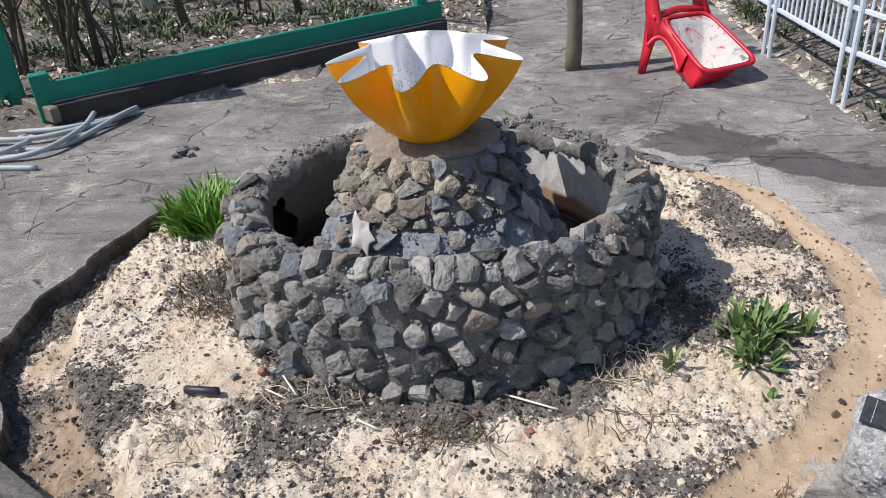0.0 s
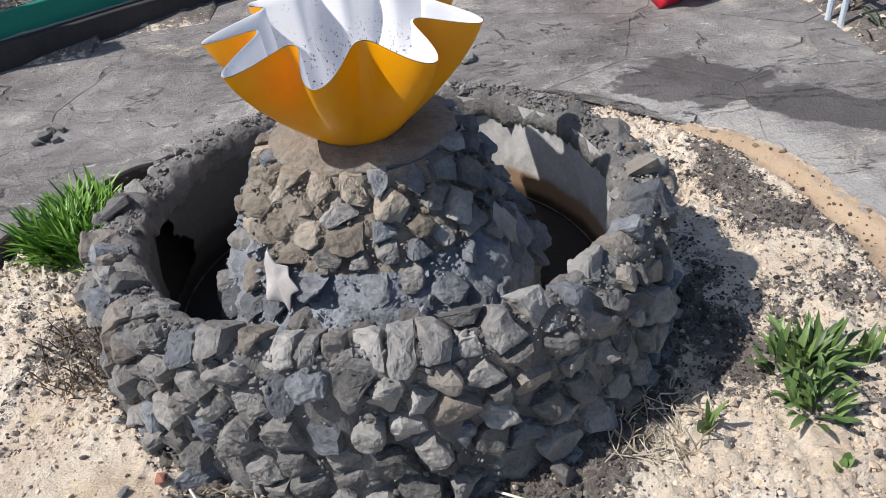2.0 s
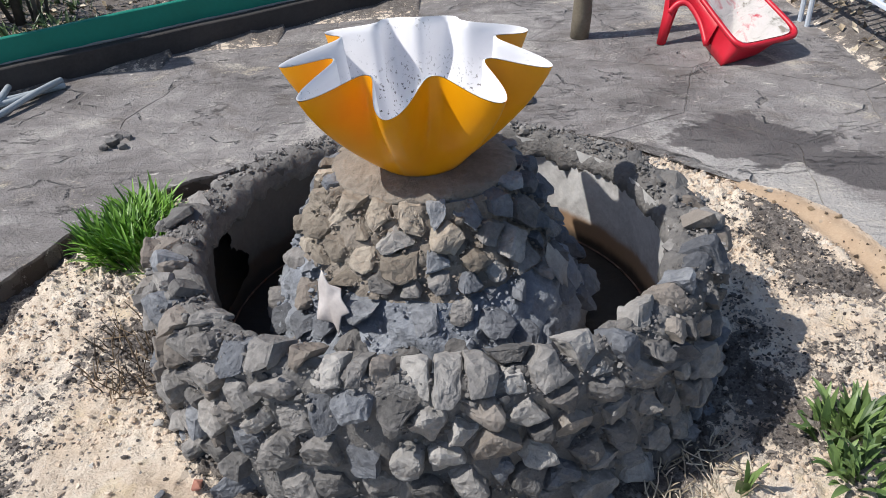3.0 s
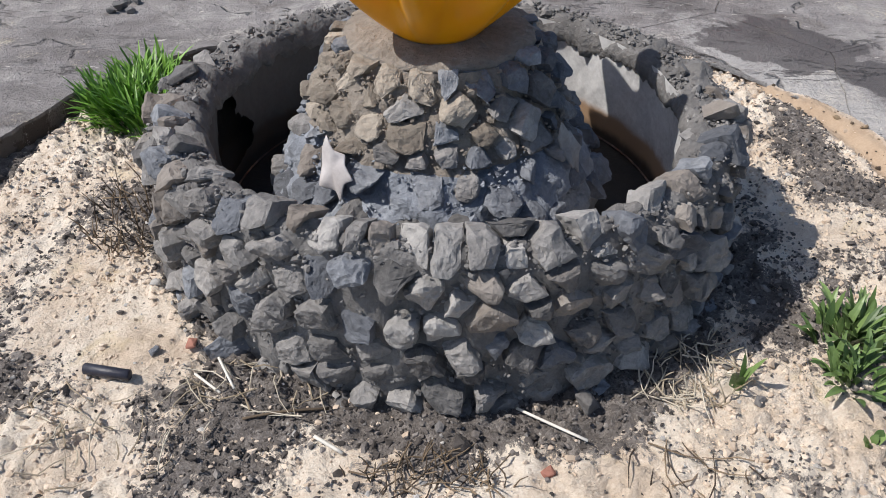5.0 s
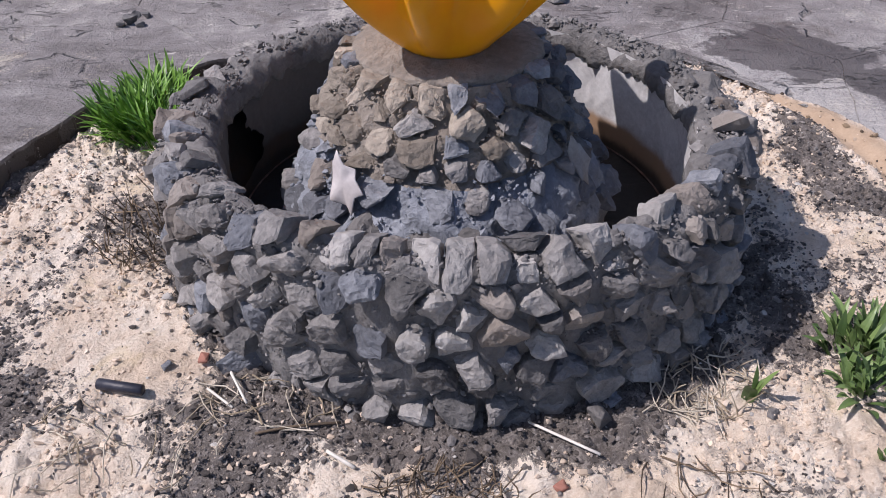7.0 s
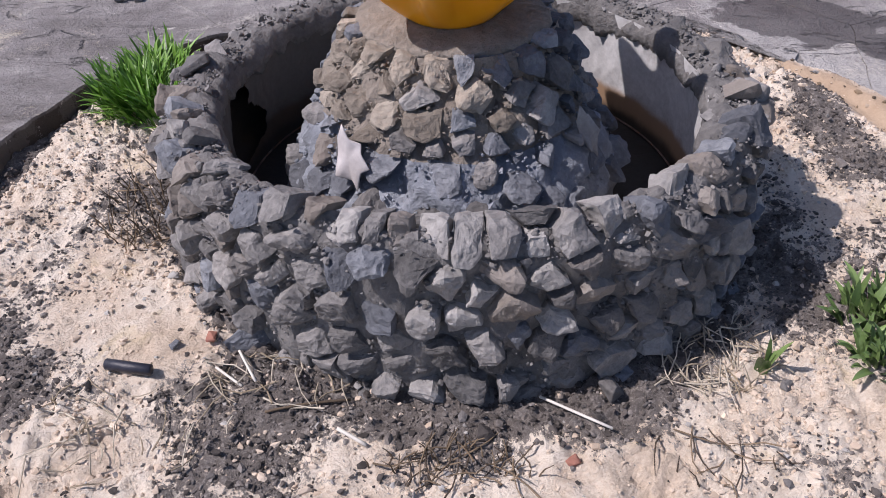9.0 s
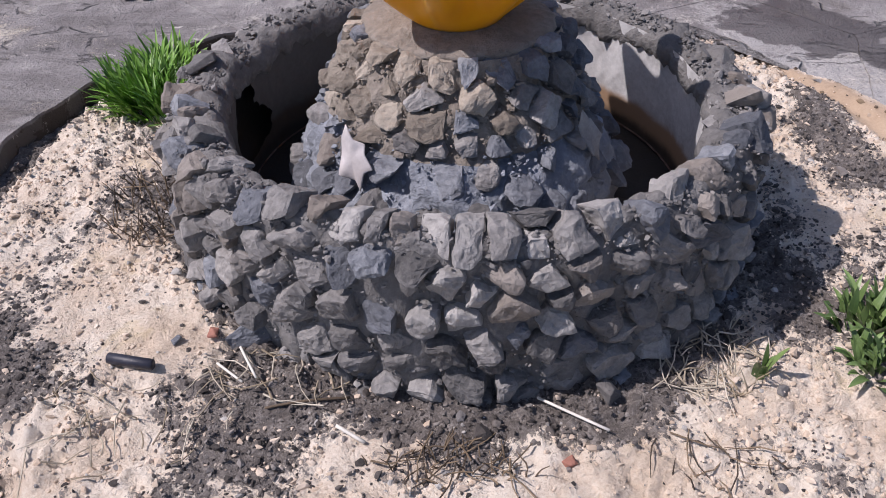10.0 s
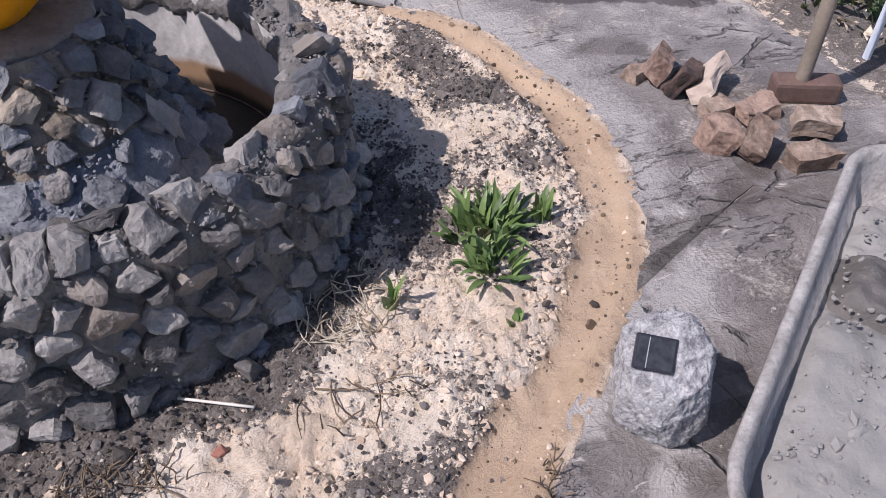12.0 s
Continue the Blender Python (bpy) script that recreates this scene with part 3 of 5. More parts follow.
def height(x, y):
    dx, dy = x - BX, y - BY
    r, a = math.hypot(dx, dy), math.degrees(math.atan2(dy, dx))
    edge, berm = table(BED, a), table(BERM, a)
    back, side = garden(x, y)
    if r > edge + 0.25:
        if back > 0.03 or side > 0.03:
            return 0.03 + 0.05 * smooth(max(back, side), 0.03, 0.4) + 0.02 * fract(x * 3, y * 3) + 0.012 * fract(x * 14, y * 14)
        return -0.004
    lump = (0.5 + 0.9 * smooth(fract(x * 2.3, y * 2.3, 12.0, 2), -0.25, 0.35)) * (1 - 0.75 * math.exp(-((x + 0.82) / 0.14) ** 2 - ((y - 1.98) / 0.13) ** 2))
    rough = 0.014 * fract(x * 5, y * 5, 1.0) + lump * (0.014 * fract(x * 19, y * 19, 2.0, 5) + 0.010 * fract(x * 48, y * 48, 4.0, 3)) + 0.011 * smooth(fract(x * 33, y * 33, 21.0, 2), 0.12, 0.42) * smooth(fract(x * 4, y * 4, 31.0, 2), -0.15, 0.15)
    z = 0.004 + rough
    wob = 0.025 * fract(x * 7, y * 7, 15.0)
    down = smooth(r + wob, berm - 0.02, berm + 0.05)
    left = smooth(abs(a), 75, 130)
    far = smooth(a, 34, 50) * (1 - smooth(a, 105, 130))
    left *= 1 - far
    floor = -0.022 + 0.014 * far - 0.05 * left + rough * (0.25 + 0.6 * left + far)
    z = z * (1 - down) + floor * down
    # sand spilt raggedly over the edge of the paving on the channel's side
    spill = smooth(a, -80, -60) * (1 - smooth(a, 34, 44))
    if spill > 0.01 and r > edge - 0.06:
        lip = 0.002 + 0.007 * fract(x * 9, y * 9, 41.0, 4) + 0.004 * fract(x * 40, y * 40, 42.0, 2)
        k = smooth(r, edge - 0.06, edge - 0.015)
        over = z * (1 - k) + lip * k - 0.05 * smooth(r, edge + 0.02, edge + 0.07)
        return over * spill + (min(z, -0.006) if r > edge - 0.015 else z) * (1 - spill)
    return min(z, -0.006) if r > edge - 0.015 else z


def soil_share(x, y):
    """Where dark earth lies rather than sand: near the ring's foot, in the trench and in patches."""
    dx, dy = x - RX, y - RY
    rr = math.hypot(dx / 0.69, dy / 0.63)
    r, a = math.hypot(x - BX, y - BY), math.degrees(math.atan2(y - BY, x - BX))
    s = 0.33 + 0.78 * fract(x * 3.1, y * 3.1, 7.0, 4)
    front = smooth(-dy, 0.3, 0.6) * smooth(x, -0.62, -0.42) * (1 - smooth(x, 0.36, 0.5))
    s += 0.58 * (1 - smooth(rr, 1.10, 1.32)) * front + 0.5 * (1 - smooth(rr, 1.0, 1.16))
    s += 0.50 * math.exp(-((x - 0.75) / 0.10) ** 2 - ((y - 2.15) / 0.32) ** 2)
    s += 0.65 * math.exp(-((x - 1.0) / 0.10) ** 2 - ((y - 2.75) / 0.2) ** 2)
    s += 0.4 * math.exp(-((x + 0.85) / 0.16) ** 2 - ((y - 2.3) / 0.14) ** 2)
    s += 0.24 * math.exp(-((x + 0.93) / 0.10) ** 2 - ((y - 1.75) / 0.25) ** 2) + 0.2 * math.exp(-((x + 0.72) / 0.16) ** 2 - ((y - 1.52) / 0.08) ** 2)
    s -= 0.85 * math.exp(-((x + 0.82) / 0.16) ** 2 - ((y - 1.98) / 0.14) ** 2)
    s -= 0.35 * math.exp(-((x - 0.36) / 0.22) ** 2 - ((y - 1.48) / 0.07) ** 2)
    trench = smooth(r, table(BERM, a) - 0.02, table(BERM, a) + 0.06)
    s += 0.12 * trench * max(smooth(abs(a), 90, 130), smooth(a, 36, 48))
    s += 0.6 * smooth(r, table(BED, a) - 0.10, table(BED, a) - 0.03) * (1 - smooth(a, -80, -60) * (1 - smooth(a, 34, 44)))
    back, side = garden(x, y)
    if back > 0.02 or side > 0.02:
        s = 1.05 + 0.3 * fract(x * 4, y * 4, 3.0)
    elif r > table(BED, a) + 0.02:
        s = 0.45
    return s


def wet_share(x, y):
    r, a = math.hypot(x - BX, y - BY), math.degrees(math.atan2(y - BY, x - BX))
    w = 0.03 * fract(x * 9, y * 9, 6.0)
    k = smooth(r + w, table(BERM, a) + 0.0, table(BERM, a) + 0.035) * (1 - smooth(r + w, table(BED, a) + 0.0, table(BED, a) + 0.04))
    side = smooth(a, -82, -55) * (1 - smooth(a, 38, 50))
    left = max(1 - smooth(a, -130, -105), smooth(a, 140, 160))
    return k * max(side, 0.8 * left * smooth(fract(x * 3.3, y * 3.3, 19.0, 4), -0.3, 0.25) * (1 - smooth(r + w, table(BED, a) - 0.12, table(BED, a) - 0.05)))


def build_ground():
    def axis(lo, hi, stepsize, far):
        v = list(np.arange(lo, hi + 1e-6, stepsize))
        s, a, b = stepsize, lo, hi
        while b < far:
            s *= 1.35
            a, b = a - s, b + s
            v = [a, *v, b]
        return v
    xs, ys = axis(-1.62, 1.5, 0.0088, 400), axis(0.92, 3.72, 0.0088, 400)
    verts = [(x, y, height(x, y)) for y in ys for x in xs]
    w = len(xs)
    faces = [(j * w + i, j * w + i + 1, (j + 1) * w + i + 1, (j + 1) * w + i) for j in range(len(ys) - 1) for i in range(w - 1)]
    ob = raw("ground", verts, faces, GROUND, True)
    me = ob.data
    for nm, fn in (("soil", soil_share), ("wet", wet_share)):
        att = me.attributes.new(nm, "FLOAT", "POINT")
        att.data.foreach_set("value", [fn(v[0], v[1]) for v in verts])
    return tagged(ob, "pale sand over crumbly dark garden soil in a round bed", "ground", kind="structure")


build_ground()


def lumps(rng, spots):
    """Many little uneven rounded lumps, at (place, size)."""
    g = (1 + 5 ** 0.5) / 2
    base = np.array([(a * s1, b * s2, 0) for a, b in ((1, g),) for s1 in (1, -1) for s2 in (1, -1)], float)
    base = np.vstack([base, base[:, [2, 0, 1]], base[:, [1, 2, 0]]]) / math.hypot(1, g)
    tri = [(i, j, k) for i in range(12) for j in range(i + 1, 12) for k in range(j + 1, 12)
           if max(np.linalg.norm(base[i] - base[j]), np.linalg.norm(base[j] - base[k]), np.linalg.norm(base[i] - base[k])) < 1.1]
    tri = [t if np.dot(np.cross(base[t[1]] - base[t[0]], base[t[2]] - base[t[0]]), base[t[0]]) > 0 else (t[0], t[2], t[1]) for t in tri]
    gen = np.random.RandomState(rng.randint(0, 99999))
    n = len(spots)
    size = np.array([q for _, q in spots])[:, None, None]
    place = np.array([tuple(p) for p, _ in spots])[:, None, :]
    stretch = gen.uniform(0.55, 1.45, (n, 1, 3)) * np.array((1, 1, 0.72))
    turn = gen.uniform(0, 6.3, n)
    v = base[None] * stretch * gen.uniform(0.5, 1.25, (n, 12, 1))
    c, q = np.cos(turn)[:, None], np.sin(turn)[:, None]
    v = np.stack([v[..., 0] * c - v[..., 1] * q, v[..., 0] * q + v[..., 1] * c, v[..., 2]], -1)
    verts = (place + v * size).reshape(-1, 3)
    faces = (np.array(tri)[None] + 12 * np.arange(n)[:, None, None]).reshape(-1, 3)
    return verts.tolist(), faces.tolist()


def crumb_part(name, rng, spots, mat, parent, label):
    verts, faces = lumps(rng, spots)
    ob = raw(name, verts, faces, mat)
    ob.parent = parent
    ob.matrix_parent_inverse = parent.matrix_world.inverted()
    return tagged(ob, label, kind="stuff")


def stone_ring():
    ring = thing("fountain_basin", (RX, RY, 0), "round fountain basin of rough grey fieldstones set in mortar", "fountain")
    rng = random.Random(4)
    N = 360

    def outer(th, z, out=0.0):
        f = min(1.0, max(0.0, z / 0.38))
        bulge = 0.036 * smooth(-math.sin(th), 0.25, 1.0) + 0.020 * smooth(math.sin(th), 0.25, 1.0)
        a, b = 0.675 - 0.03 * f + bulge + out, 0.615 - 0.05 * f + out
        return Vector((RX + a * math.sin(th), RY - b * math.cos(th), z))

    def inner(th, z, out=0.0):
        return Vector((RX + (0.555 + 0.022 * smooth(-math.sin(th), 0.25, 1.0) + 0.006 * smooth(math.sin(th), 0.25, 1.0) + out) * math.sin(th), RY - (0.525 + out) * math.cos(th), z))

    # mortar body between the two faces, open below
    bm = bmesh.new()
    rows = []
    for k in range(N):
        th = 2 * math.pi * k / N
        front = max(0.0, math.cos(th))
        lip = 0.022 * fract(math.sin(th) * 7, math.cos(th) * 7, 5.0)
        col = []
        for z, share, drop in ((-0.09, 0, 0), (0.05, 0, 0), (0.12, 0, 0), (0.19, 0, 0), (0.26, 0, 0), (0.325, 0, 0), (0.355, 0.10, 0), (0.366, 0.2, 0), (0.372, 0.3, 0), (0.375, 0.4, 0), (0.376, 0.5, 0), (0.375, 0.6, 0), (0.372, 0.7, 0), (0.368, 0.8, 0), (0.362, 0.88, 0), (0.353, 0.95, 0), (0.340, 1.0, 0), (0.315, 1.02, 0), (0.30, 0.85, 0)):
            p = outer(th, z) * (1 - share) + inner(th, z, -0.006 - abs(lip) * 0.8) * share
            p.z = z
            n = Vector((p.x - RX, p.y - RY, 0)).normalized() * (1 - share) + Vector((0, 0, 1)) * share
            d = 0.007 + 0.020 * fract(p.x * 11, p.y * 11, p.z * 11, 3) + 0.007 * fract(p.x * 45, p.y * 45, p.z * 45, 3)
            if share > 0.2:
                d += 0.030 * fract(p.x * 17, p.y * 17, 8.0, 3) + 0.016 * fract(p.x * 50, p.y * 50, 3.0, 3) - 0.008
            col.append(bm.verts.new(p + n * d))
        rows.append(col)
    for k in range(N):
        r1, r2 = rows[k], rows[(k + 1) % N]
        for i in range(len(r1) - 1):
            bm.faces.new((r1[i], r2[i], r2[i + 1], r1[i + 1]))
    part("mortar_body", bm, MORTAR, ring, "rough grey mortar with trowelled rim", True)

    # smooth inner wall with a broken hole
    bm = bmesh.new()
    zs = [0.02 + 0.335 * i / 60 for i in range(61)]
    N = 900
    grid = [[bm.verts.new(inner(2 * math.pi * k / N, z, 0.006 * fract(math.sin(2 * math.pi * k / N) * 5, math.cos(2 * math.pi * k / N) * 5, z * 5))) for z in zs] for k in range(N)]
    for k in range(N):
        deg = (k + 0.5) * 360 / N
        for i in range(60):
            du, dz = (deg - 262) * 0.0095, zs[i] - 0.19
            if math.hypot(du / 0.10, dz / 0.10) < 1 + 0.45 * fract(deg * 0.09, zs[i] * 11, 2.0, 3):
                continue
            bm.faces.new((grid[k][i], grid[k][i + 1], grid[(k + 1) % N][i + 1], grid[(k + 1) % N][i]))
    bmesh.ops.delete(bm, geom=[v for v in bm.verts if not v.link_faces], context="VERTS")
    part("inner_wall", bm, BASIN, ring, "smooth concrete inner wall, rust-stained, shade painted on the left, with a broken hole", True)
    N = 360

    # added dark sheet behind the hole, its colour standing in for deep shade
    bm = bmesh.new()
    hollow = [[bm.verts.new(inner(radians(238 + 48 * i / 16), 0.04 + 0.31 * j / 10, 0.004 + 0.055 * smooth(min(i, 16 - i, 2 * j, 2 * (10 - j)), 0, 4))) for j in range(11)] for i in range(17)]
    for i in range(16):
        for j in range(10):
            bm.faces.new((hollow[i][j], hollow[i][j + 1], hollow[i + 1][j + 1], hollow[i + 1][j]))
    part("hollow", bm, SILT_AND_SHADE, ring, "near-black lining standing in for the shade inside the broken hole", True)
    bm = bmesh.new()
    rim = [bm.verts.new(inner(2 * math.pi * k / 96, 0.050, 0.01)) for k in range(96)]
    mid = [bm.verts.new(Vector((RX, RY, 0.045)) + (v.co - Vector((RX, RY, 0.045))) * 0.6 + Vector((0, 0, 0.006 * fract(v.co.x * 8, v.co.y * 8)))) for v in rim]
    for k in range(96):
        bm.faces.new((rim[k], rim[(k + 1) % 96], mid[(k + 1) % 96], mid[k]))
    bm.faces.new(mid)
    part("basin_floor", bm, SILT_AND_SHADE, ring, "dark silted basin floor")
    bm = bmesh.new()
    tube(bm, [inner(2 * math.pi * k / 96, 0.057, -0.008) for k in range(97)], 0.0026, 5, False)
    part("seam", bm, SANDSTONE, ring, "pale seam along the basin floor")

    def faced(th, v, out):
        """The outer face, rolling over the shoulder on to the rim."""
        e = max(0.0, v - 0.33)
        p = outer(th, 0.33 + 0.72 * e if e else v, -0.58 * e)
        n = Vector((math.sin(th), -math.cos(th), 0)) * (1 - min(1.0, 7 * e)) + Vector((math.sin(th) * 0.62, -math.cos(th) * 0.62, 0.78)) * min(1.0, 7 * e)
        return p + n * out

    # facing stones, placed as they lie in front and at random round the rest
    courses = ((0.415, (-23,)), (0.393, (-32, -19, -15, -10, -4, 2, 42, 50)), (0.373, (12, 19, 34, -40)), (0.35, (29, 58)), (0.33, (-52, -30, -15, -7, 6, 20)), (0.30, (-44, -19, -3, 28, 37)),
               (0.275, (-37, -26, -12, 3, 46)), (0.238, (9, 22, 33, -47)), (0.205, (-28, -20, -13, -6, 0, 16)), (0.15, (-37, 4, 39)), (0.12, (-51, -19, 20, 29)), (0.092, (-32, -9, 11, 35)), (0.055, (-46, -17, 1, 9, 27)), (0.02, (-39, -13, 18)))
    U = 0.66
    seeds = [(radians(th + rng.uniform(-0.8, 0.8)) * U, z + rng.uniform(-0.004, 0.004)) for z, row in courses for th in row]
    large = {(-19, 0.393), (-4, 0.393), (2, 0.393), (19, 0.373), (42, 0.393), (9, 0.238), (-3, 0.30), (22, 0.238), (4, 0.15), (-9, 0.092), (1, 0.055), (20, 0.12), (-12, 0.275), (-37, 0.15)}
    share = [0.0011 if (th, z) in large else rng.uniform(-0.0003, 0.0003) for z, row in courses for th in row]
    pales = [(0.393, -4), (0.393, 2), (0.373, 12), (0.30, -3), (0.275, 3), (0.205, -6), (0.205, 0), (0.393, 42), (0.393, -19), (0.205, 16)]
    lo, hi = (-math.pi * U, -0.03), (math.pi * U, 0.428)
    placed = set(seeds)
    seeds = fill_seeds(rng, seeds, lo, hi, 0.061, 6000)
    share += [rng.choice((-0.0008, -0.0003, 0.0, 0.0009)) for _ in range(len(seeds) - len(share))]
    for (u, v), poly in zip(seeds, cells(seeds, lo, hi, 1.2, share)):
        if rng.random() < 0.07 or v > 0.36 and rng.random() < 0.28 and (u, v) not in placed or abs(u / U) > 1.1 and v > 0.365 and rng.random() < 0.7 or abs(u / U) > 1.8 and v > 0.34:
            continue
        bm = faced_stone(rng, poly, lambda a, b, d: faced(a / U, b, d - 0.004), rng.uniform(0.023, 0.055) + 0.006 * (v > 0.34), rng.choice((0.001, 0.003, 0.005, 0.009)), 2 if abs(u / U) < 1.3 else 1)
        if bm is None:
            continue
        deg = math.degrees(u / U)
        pale = any(abs(deg - a) < 1.5 and abs(v - z) < 0.008 for z, a in pales)
        blue = any(abs(deg - a) < 1.5 and abs(v - z) < 0.008 for z, a in ((0.205, -13), (0.15, -37), (0.30, -19), (0.33, -15)))
        part("stone", bm, STONE_PALE if pale else STONE_BLUE if blue or rng.random() < 0.16 else STONE, ring)

    # crumbs of mortar squeezed out of the joints and left on the rim
    spots = []
    for _ in range(3400):
        th, z = rng.uniform(-1.9, 1.9), rng.uniform(0.0, 0.37)
        spots.append((outer(th, z, rng.uniform(0.006, 0.020)), 0.0032 * rng.lognormvariate(0, 0.5)))
    for _ in range(3000):
        th, share = rng.uniform(-math.pi, math.pi), rng.uniform(0.05, 1.0)
        p = outer(th, 0.37) * (1 - share) + inner(th, 0.37) * share
        p.z = 0.368 - 0.022 * smooth(share, 0.75, 1.0) + rng.uniform(0.0, 0.012)
        spots.append((p, 0.0036 * rng.lognormvariate(0, 0.5)))
    crumb_part("mortar_crumb_layer", rng, spots, MORTAR_BIT, ring, "crumbly mortar in the joints and on the rim")

    # loose-shaped stones bedded on the rim
    for k in range(66):
        deg = -178 + k * 5.45 + rng.uniform(-2.4, 2.4)
        back = abs(deg) > 110
        if abs(deg) < 62 or (back and rng.random() < 0.6) or rng.random() < 0.12:
            continue
        s = rng.uniform(0.042, 0.082) * (0.65 if back else 1)
        bm = rubble(rng, (s * rng.uniform(0.9, 1.4), s, s * rng.uniform(0.7, 1.0)))
        share = rng.uniform(0.0, 0.42)
        p = outer(radians(deg), 0.37) * (1 - share) + inner(radians(deg), 0.37) * share
        p.z = (0.352 if back else 0.366) + rng.uniform(-0.008, 0.010)
        bmesh.ops.transform(bm, matrix=Matrix.Translation(p) @ Euler((rng.uniform(-0.6, 0.6), rng.uniform(-0.6, 0.6), rng.uniform(0, 6))).to_matrix().to_4x4(), verts=bm.verts)
        part("stone", bm, STONE if rng.random() < 0.85 else STONE_BLUE, ring)
    return ring


stone_ring()


def pedestal():
    ped = thing("fountain_pedestal", (-0.07, 2.39, 0.08), "tapering pedestal of mortared stones, brownish above and bluish grey below", "fountain")
    rng = random.Random(9)

    def surf(th, z, out=0.0):
        f = min(1.35, max(0.0, (0.53 - z) / 0.27))
        a, b = 0.205 + 0.135 * f + out, 0.165 + 0.185 * f + out
        return Vector((-0.07 + a * math.sin(th), 2.40 - 0.03 * f - b * math.cos(th), z))

    N = 300
    for nm, mat, zs, lab in (("lower_core", MORTAR_BLUE, [0.03 + 0.30 * i / 22 for i in range(23)], "lumpy bluish mortar"), ("upper_core", MORTAR_TAN, [0.33 + 0.17 * i / 16 for i in range(17)], "lumpy brownish mortar")):
        bm = bmesh.new()
        rows = []
        for k in range(N):
            th = 2 * math.pi * k / N
            col = []
            for z in zs:
                p = surf(th, z)
                n = Vector((p.x + 0.07, p.y - 2.39, 0.1)).normalized()
                col.append(bm.verts.new(p + n * ((0.026 if z < 0.3 else 0.018) * fract(p.x * 12, p.y * 12, p.z * 12, 3) + 0.009 * fract(p.x * 45, p.y * 45, p.z * 45, 3) + (0.012 if z < 0.3 else 0.004))))
            rows.append(col)
        for k in range(N):
            r1, r2 = rows[k], rows[(k + 1) % N]
            for i in range(len(zs) - 1):
                bm.faces.new((r1[i], r2[i], r2[i + 1], r1[i + 1]))
        part(nm, bm, mat, ped, lab, True)
    # trowelled collar under the bowl
    bm = bmesh.new()
    prof = ((0.496, -0.004), (0.508, 0.008), (0.516, 0.004), (0.522, -0.02), (0.527, -0.05), (0.531, -0.08), (0.532, -0.11))
    rows = []
    for k in range(N):
        th = 2 * math.pi * k / N
        rows.append([bm.verts.new(surf(th, min(z, 0.53), o + 0.007 * fract(math.sin(th) * 4, math.cos(th) * 4, z * 9, 3)) + Vector((0, 0, z - min(z, 0.53) + 0.004 * fract(math.sin(th) * 9, math.cos(th) * 9, o * 30)))) for z, o in prof])
    for k in range(N):
        r1, r2 = rows[k], rows[(k + 1) % N]
        for i in range(len(prof) - 1):
            bm.faces.new((r1[i], r2[i], r2[i + 1], r1[i + 1]))
    bm.faces.new([r[-1] for r in rows])
    part("collar", bm, MORTAR_TAN, ped, "trowelled brownish mortar collar", True)

    # two tiers of stones, the lower one half drowned in mortar
    upper = ((0.485, (-58, -25, -6, 5, 23, 40)), (0.45, (-36, -13, 14, 60)), (0.405, (-46, -30, -10, 4, 23, 42)), (0.365, (-57, -18, 6, 30, 62)))
    lower = ((0.325, (-45, -26, 0, 13, 40)), (0.285, (-60, -16, 26, 50)), (0.235, (-30, -8, 10, 35)))
    for U, courses, z0, z1, gap in ((0.255, upper, 0.345, 0.514, 0.052), (0.335, lower, 0.10, 0.345, 0.064)):
        seeds = [(radians(th) * U, z + rng.uniform(-0.004, 0.004)) for z, row in courses for th in row]
        lo, hi = (-math.pi * U, z0), (math.pi * U, z1)
        seeds = fill_seeds(rng, seeds, lo, hi, gap, 4000)
        share = [rng.choice((-0.0004, 0.0, 0.0005)) for _ in seeds]
        for (u, v), poly in zip(seeds, cells(seeds, lo, hi, 1.35, share)):
            if U > 0.3 and v < 0.31 and rng.random() < 0.4:
                continue
            bm = faced_stone(rng, poly, lambda a, b, d: surf(a / U, b, d - 0.004), rng.uniform(0.028, 0.050), rng.uniform(0.003, 0.008) if U < 0.3 else rng.uniform(0.006, 0.014), 2)
            if bm is None:
                continue
            right = u / U > radians(28)
            tan = v > 0.35 and not right
            part("stone", bm, STONE_TAN if tan and rng.random() < 0.75 else (STONE_BLUE if rng.random() < 0.55 else STONE), ped)
    for nm, mat, z0, z1, lab in (("mortar_crumb_layer", MORTAR_TAN, 0.34, 0.50, "crumbly brownish mortar"), ("mortar_crumb_layer", MORTAR_BLUE, 0.16, 0.35, "crumbly bluish mortar")):
        spots = []
        for _ in range(1100):
            th, z = rng.uniform(-2.0, 2.0), rng.uniform(z0, z1)
            spots.append((surf(th, z, rng.uniform(0.008, 0.022)), 0.0034 * rng.lognormvariate(0, 0.55)))
        crumb_part(nm, rng, spots, mat, ped, lab)
    # a broken white piece stuck on
    for deg, zc, big, tall, mat, lab in ((-36, 0.337, 1.12, 1.0, FRAGMENT, "broken white glazed piece stuck to the stones"), (58, 0.335, 0.75, 1.5, STONE_PALE, "pale grey splinter stuck to the stones")):
        bm = bmesh.new()
        c = surf(radians(deg), zc, 0.060 if deg < 0 else 0.052)
        n = (Vector((-0.30, -0.85, 0.42)) if deg < 0 else Vector((c.x + 0.07, c.y - 2.39, 0.15))).normalized()
        sx = n.cross(Vector((0, 0, 1))).normalized() * -1
        sy = sx.cross(n) * -1
        star = ((-0.022, 0.062), (-0.004, 0.034), (0.020, 0.030), (0.024, 0.010), (0.046, -0.016), (0.026, -0.026), (0.020, -0.068), (0.006, -0.046), (-0.026, -0.042), (-0.030, 0.0), (-0.034, 0.030))
